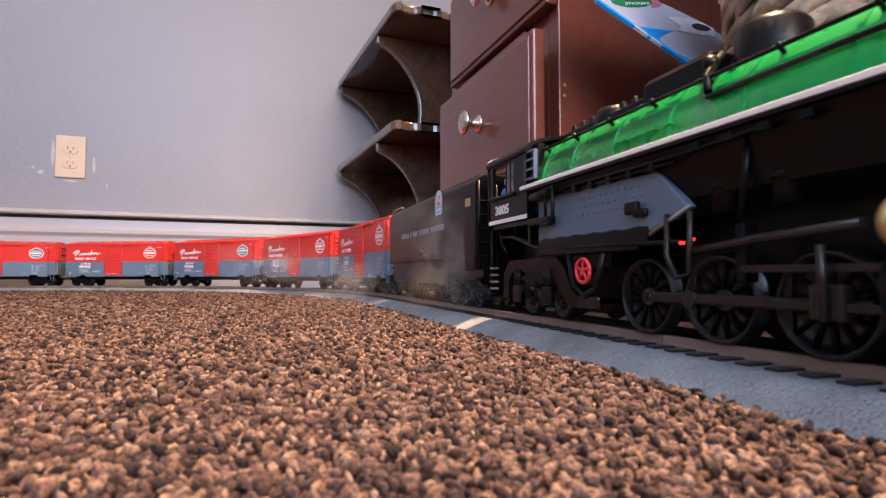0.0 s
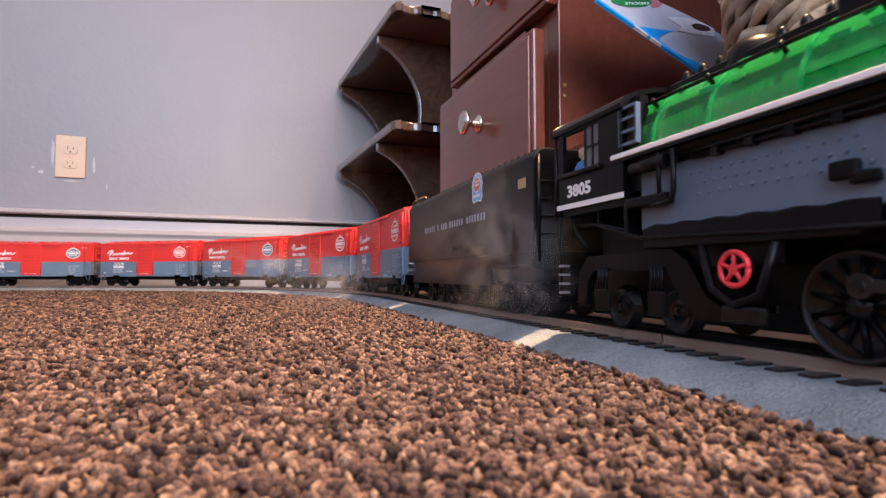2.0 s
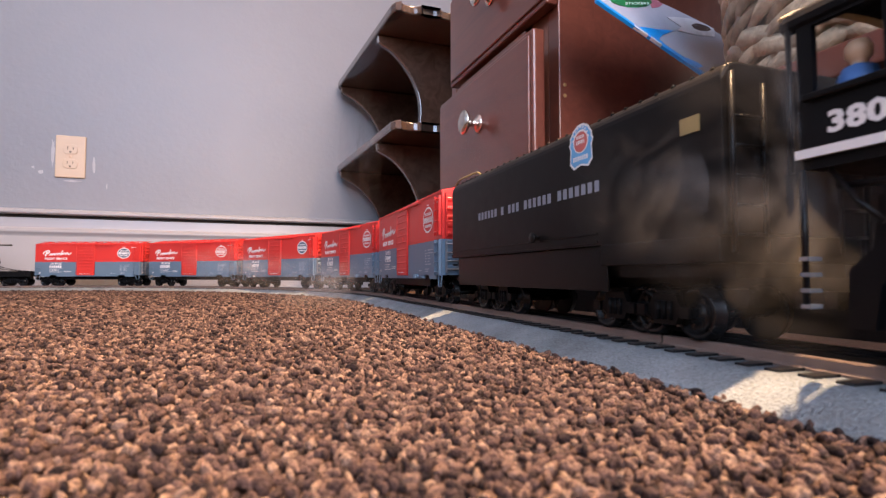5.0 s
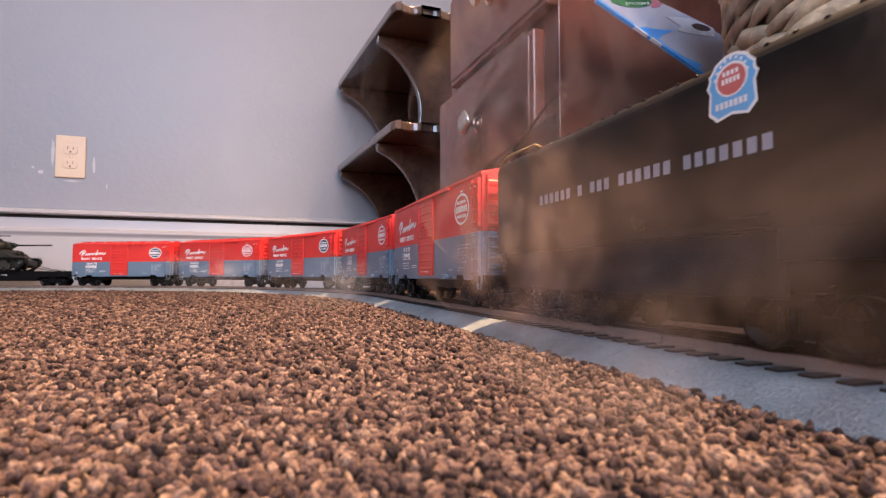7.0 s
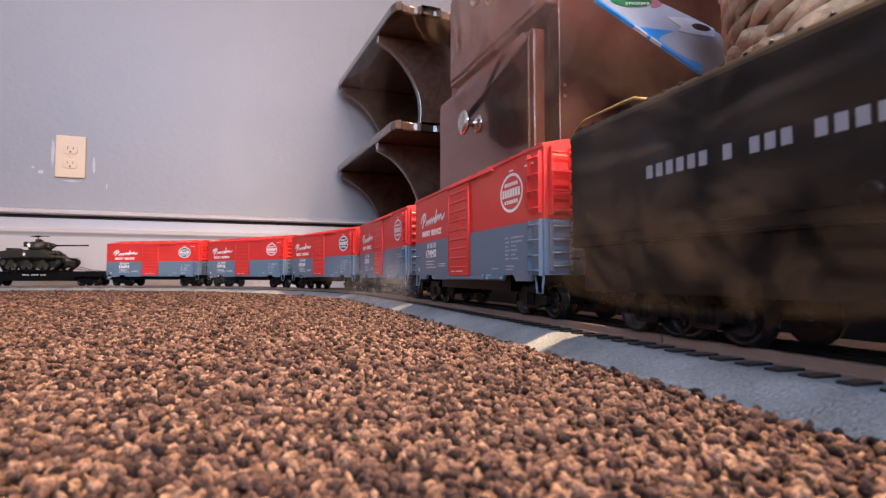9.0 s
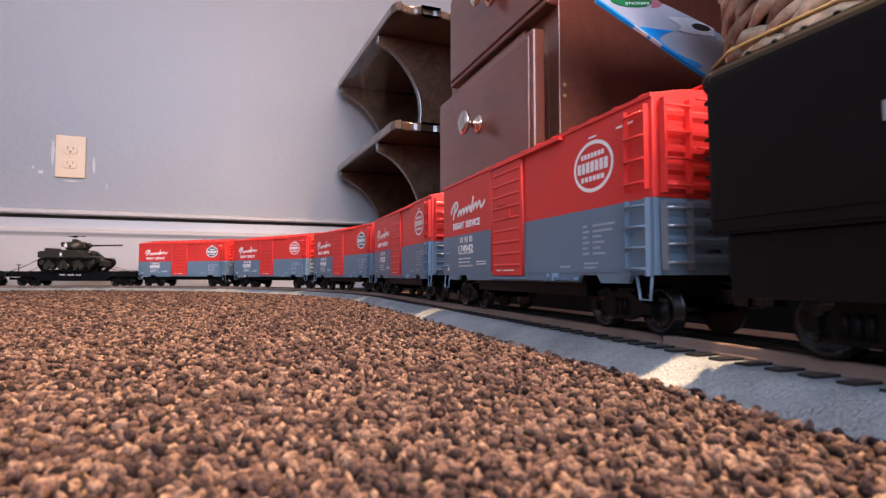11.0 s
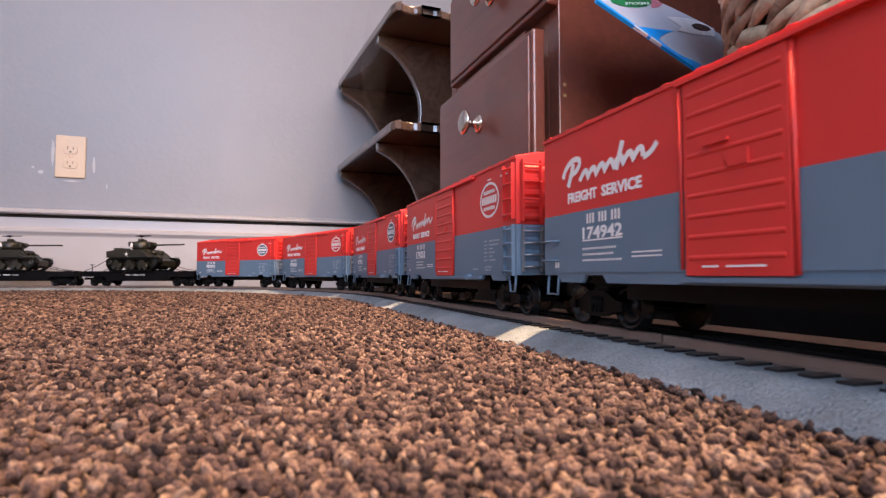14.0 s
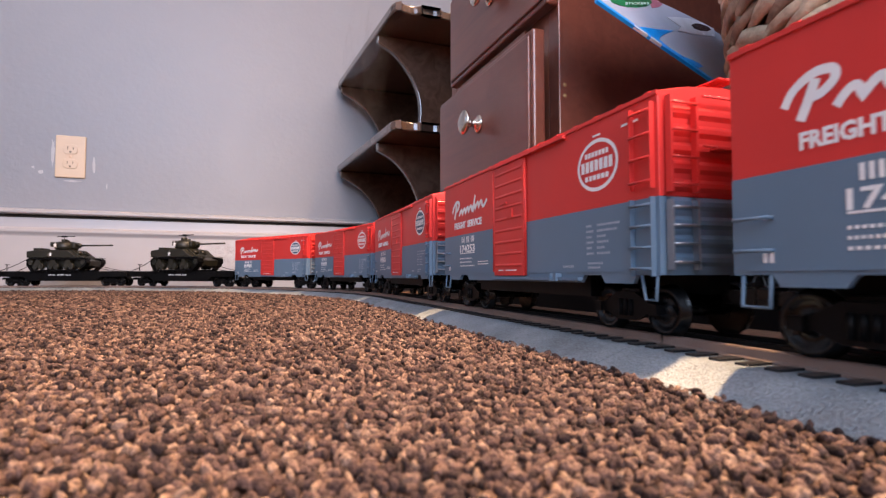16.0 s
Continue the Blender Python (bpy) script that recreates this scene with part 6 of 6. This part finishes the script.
# ---- smoke, in thin drifting sheets ----
def smoke_material(name, strength, colour, scale, seed):
    m = bpy.data.materials.new(name)
    m.use_nodes = True
    N, L = m.node_tree.nodes, m.node_tree.links
    N.remove(N["Principled BSDF"])
    out = N["Material Output"]
    co, mp, n = N.new("ShaderNodeTexCoord"), N.new("ShaderNodeMapping"), N.new("ShaderNodeTexNoise")
    mp.inputs["Location"].default_value = (seed, seed * 0.7, 0)
    n.inputs["Scale"].default_value, n.inputs["Detail"].default_value, n.inputs["Distortion"].default_value = scale, 5, 1.6
    L.new(co.outputs["Object"], mp.inputs["Vector"])
    L.new(mp.outputs[0], n.inputs["Vector"])
    at = N.new("ShaderNodeAttribute")
    at.attribute_name = "spread"
    fall = N.new("ShaderNodeMapRange")
    fall.interpolation_type = "SMOOTHSTEP"
    fall.inputs["From Min"].default_value, fall.inputs["From Max"].default_value = 1.0, 0.0
    L.new(at.outputs["Fac"], fall.inputs["Value"])
    cloud = N.new("ShaderNodeMapRange")
    cloud.interpolation_type = "SMOOTHSTEP"
    cloud.inputs["From Min"].default_value, cloud.inputs["From Max"].default_value = 0.30, 0.78
    L.new(n.outputs["Fac"], cloud.inputs["Value"])
    mul, mul2 = N.new("ShaderNodeMath"), N.new("ShaderNodeMath")
    mul.operation = mul2.operation = "MULTIPLY"
    L.new(fall.outputs[0], mul.inputs[0])
    L.new(cloud.outputs[0], mul.inputs[1])
    L.new(mul.outputs[0], mul2.inputs[0])
    mul2.inputs[1].default_value = strength
    tr, df, tl, mx, mx2 = N.new("ShaderNodeBsdfTransparent"), N.new("ShaderNodeBsdfDiffuse"), N.new("ShaderNodeBsdfTranslucent"), N.new("ShaderNodeMixShader"), N.new("ShaderNodeMixShader")
    df.inputs["Color"].default_value = tl.inputs["Color"].default_value = (*colour, 1)
    mx2.inputs["Fac"].default_value = 0.5
    L.new(df.outputs[0], mx2.inputs[1])
    L.new(tl.outputs[0], mx2.inputs[2])
    L.new(mul2.outputs[0], mx.inputs["Fac"])
    L.new(tr.outputs[0], mx.inputs[1])
    L.new(mx2.outputs[0], mx.inputs[2])
    L.new(mx.outputs[0], out.inputs["Surface"])
    return m


def smoke_puff(label, mats, w, h, depth, rows):
    """Domed sheets one behind the other, thinning to nothing at the rim."""
    thing = tagged(new("smoke_wisp"), label, "smoke", group="smoke wisps")
    for i, m in enumerate(mats):
        me = bpy.data.meshes.new("smoke_sheet")
        V, F, S = [], [], []
        rings, seg = 10, 36
        y0 = depth * (i / max(1, len(mats) - 1) - 0.5)
        for r in range(rings + 1):
            u = r / rings
            for k in range(seg):
                q = 2 * math.pi * k / seg
                wob = 1 + 0.14 * math.sin(3 * q + i * 2.1) + 0.08 * math.sin(5 * q + i)
                V.append((w / 2 * u * wob * math.cos(q), y0 + depth * 0.5 * u * u + 0.06 * w * math.sin(4 * u + q + i) * u, h / 2 * u * wob * math.sin(q)))
                S.append(u)
        for r in range(rings):
            for k in range(seg):
                F.append((r * seg + k, r * seg + (k + 1) % seg, (r + 1) * seg + (k + 1) % seg, (r + 1) * seg + k))
        me.from_pydata(V, [], F)
        for p_ in me.polygons:
            p_.use_smooth = True
        a = me.attributes.new("spread", "FLOAT", "POINT")
        a.data.foreach_set("value", S)
        me.materials.append(m)
        ob = new("smoke_sheet", me)
        ob.parent = thing
    SMOKE.append((thing, rows))


SMOKE = []
STEAM = [smoke_material("pale_steam", 0.20, (0.80, 0.76, 0.74), 26, 1.0), smoke_material("pale_steam_thin", 0.15, (0.80, 0.76, 0.74), 40, 4.0)]
HAZE = [smoke_material("brown_haze", 0.31, (0.55, 0.40, 0.375), 11, 2.0), smoke_material("brown_haze_mid", 0.26, (0.55, 0.40, 0.375), 16, 7.3), smoke_material("brown_haze_thin", 0.20, (0.54, 0.44, 0.43), 24, 5.1)]
# paler copy of the brown haze, with lamplight put into its colour
LIT = [smoke_material("lit_haze", 0.40, (0.80, 0.62, 0.52), 9, 6.2), smoke_material("lit_haze_mid", 0.34, (0.80, 0.62, 0.52), 14, 8.3), smoke_material("lit_haze_thin", 0.28, (0.80, 0.64, 0.55), 20, 2.7)]
VEIL = [smoke_material("thin_veil", 0.13, (0.54, 0.46, 0.44), 16, 3.0), smoke_material("thin_veil_fine", 0.09, (0.55, 0.48, 0.46), 28, 9.0)]


def at(x, y, z, turn=0, lean=0):
    return pose(x, y, z, 0, lean, turn)


# steam that leaks between engine and tender and is carried along, then hangs over the track
smoke_puff("thin pale steam low over the track", STEAM, 0.15, 0.12, 0.03,
           [(0, at(0.015, 0.42, 0.055, 0, 10)), (1.5, at(0.045, 0.34, 0.058, 0, -8)), (3.5, at(0.085, 0.245, 0.060, 5, 12)), (4.5, at(0.115, 0.19, 0.066, 5, 30)), (6.5, at(0.13, 0.12, 0.09, 5, 60)), (9, at(0.22, -0.05, 0.16, 5, 90)), (16, at(0.30, -0.4, 0.4, 5, 120))])
smoke_puff("thin pale steam beside the boxcars", STEAM, 0.26, 0.09, 0.03,
           [(0, at(-0.26, 0.84, 0.060, 25)), (4, at(-0.30, 0.86, 0.056, 25)), (7, at(-0.36, 0.88, 0.048, 25)), (9, at(-0.42, 1.18, 0.045, 25)), (16, at(-0.55, 1.38, 0.10, 25))])
smoke_puff("thin pale steam over the carpet by the track", STEAM, 0.16, 0.07, 0.02,
           [(0, at(-0.10, 0.57, 0.036, 20)), (4, at(-0.12, 0.55, 0.036, 20)), (9, at(-0.05, 0.56, 0.036, 20)), (12, at(0.25, 0.70, 0.10, 40)), (16, at(0.27, 0.72, 0.14, 40))])

def beside(k, lat, z, lean=0):
    """A pose level with the straight track: k metres along it, lat metres inside its middle."""
    e, d = track(S_END), heading(S_END)
    p_ = e + d * k + Vector((d.y, -d.x, 0)) * lat
    return pose(p_.x, p_.y, z, 0, lean, -71)


# the brown bank of smoke that drifts back over the tender
smoke_puff("brown bank of smoke drifting over the tender", HAZE, 0.29, 0.15, 0.015,
           [(0, beside(1.25, 0.064, 0.085)), (4.0, beside(1.10, 0.064, 0.08)), (5.2, beside(0.72, 0.062, 0.070)), (6.3, beside(0.340, 0.060, 0.050)), (7.0, beside(0.43, 0.060, 0.066, 3)), (7.6, beside(0.51, 0.060, 0.082, 5)),
            (8.0, beside(0.57, 0.060, 0.084, 7)), (8.5, beside(0.72, 0.060, 0.094, 8)), (9.2, beside(0.92, 0.061, 0.10, 10)), (10.5, beside(1.15, 0.064, 0.12, 12)), (16, beside(1.6, 0.070, 0.3, 20))])
smoke_puff("brown smoke thinning above the train", LIT, 0.70, 0.36, 0.03,
           [(0, beside(1.35, -0.055, 0.22)), (4.2, beside(1.15, -0.055, 0.22)), (5.5, beside(0.62, -0.055, 0.22)), (6.4, beside(0.20, -0.055, 0.16)), (7.0, beside(0.18, -0.055, 0.23, 3)), (7.5, beside(0.17, -0.055, 0.26, 4)), (8.6, beside(0.18, -0.055, 0.30, 8)),
            (9.8, beside(0.22, -0.055, 0.52, 12)), (12, beside(0.3, -0.06, 0.85, 20)), (16, beside(0.4, -0.06, 1.3, 30))])
smoke_puff("thin brown smoke low over the carpet edge", HAZE[2:], 0.22, 0.07, 0.02,
           [(0, beside(1.3, 0.125, 0.05)), (4.2, beside(1.1, 0.125, 0.05)), (5.5, beside(0.8, 0.125, 0.045)), (6.3, beside(0.60, 0.122, 0.040)), (7.6, beside(0.60, 0.122, 0.040)), (8.4, beside(0.70, 0.122, 0.042)), (9.2, beside(0.86, 0.122, 0.046)), (16, beside(1.6, 0.13, 0.1))])
smoke_puff("thin grey smoke trailing along the tender", VEIL[1:], 0.44, 0.15, 0.012,
           [(0, beside(1.7, 0.062, 0.085)), (7.2, beside(1.0, 0.062, 0.085)), (8.0, beside(0.62, 0.061, 0.078)), (8.5, beside(0.56, 0.061, 0.078)), (9.2, beside(0.58, 0.061, 0.085, 4)), (10.8, beside(1.1, 0.064, 0.10, 8)), (16, beside(1.9, 0.07, 0.25, 12))])
# fine veils that curl before the cabinet and the shelf
smoke_puff("fine curls of smoke before the cabinet", VEIL, 0.36, 0.18, 0.02,
           [(0, beside(0.10, -0.058, 0.06)), (3, beside(0.12, -0.058, 0.12)), (6.5, beside(0.16, -0.058, 0.21)), (9, beside(0.20, -0.058, 0.215, 5)), (12.5, beside(0.20, -0.058, 0.22, 3)), (16, beside(0.21, -0.058, 0.23, 0))])
smoke_puff("fine curls of smoke round the dark shelf", VEIL, 0.44, 0.34, 0.03,
           [(0, beside(-0.45, 0.0, 0.18)), (4, beside(-0.44, -0.01, 0.24)), (7, beside(-0.43, -0.02, 0.42)), (11, beside(-0.43, -0.02, 0.45, 4)), (16, beside(-0.42, -0.02, 0.48, 8))])


# ---- movement ----
def motions():
    steps = [i * 0.5 for i in range(33)]
    for thing, off, half in MOVERS:
        walk(thing, [(t, on_track(lead(t) + off, half)) for t in steps])
    for thing, rows in SMOKE:
        walk(thing, rows)
    for ob, r, at in ROLLERS:
        n = 80 if r < 0.012 else 48
        rows = []
        for i in range(n + 1):
            t = 16.0 * i / n
            rows.append((t, Matrix.Translation(at) @ Matrix.Rotation((lead(t) - 2.37) / r, 4, "Y")))
        walk(ob, rows)

    for ob, r, crank, at in RODS:
        rows = []
        for i in range(97):
            t = 16.0 * i / 96
            q = (lead(t) - 2.37) / r
            rows.append((t, Matrix.Translation((at[0] + crank * math.cos(q), at[1], at[2] - crank * math.sin(q)))))
        walk(ob, rows)


motions()
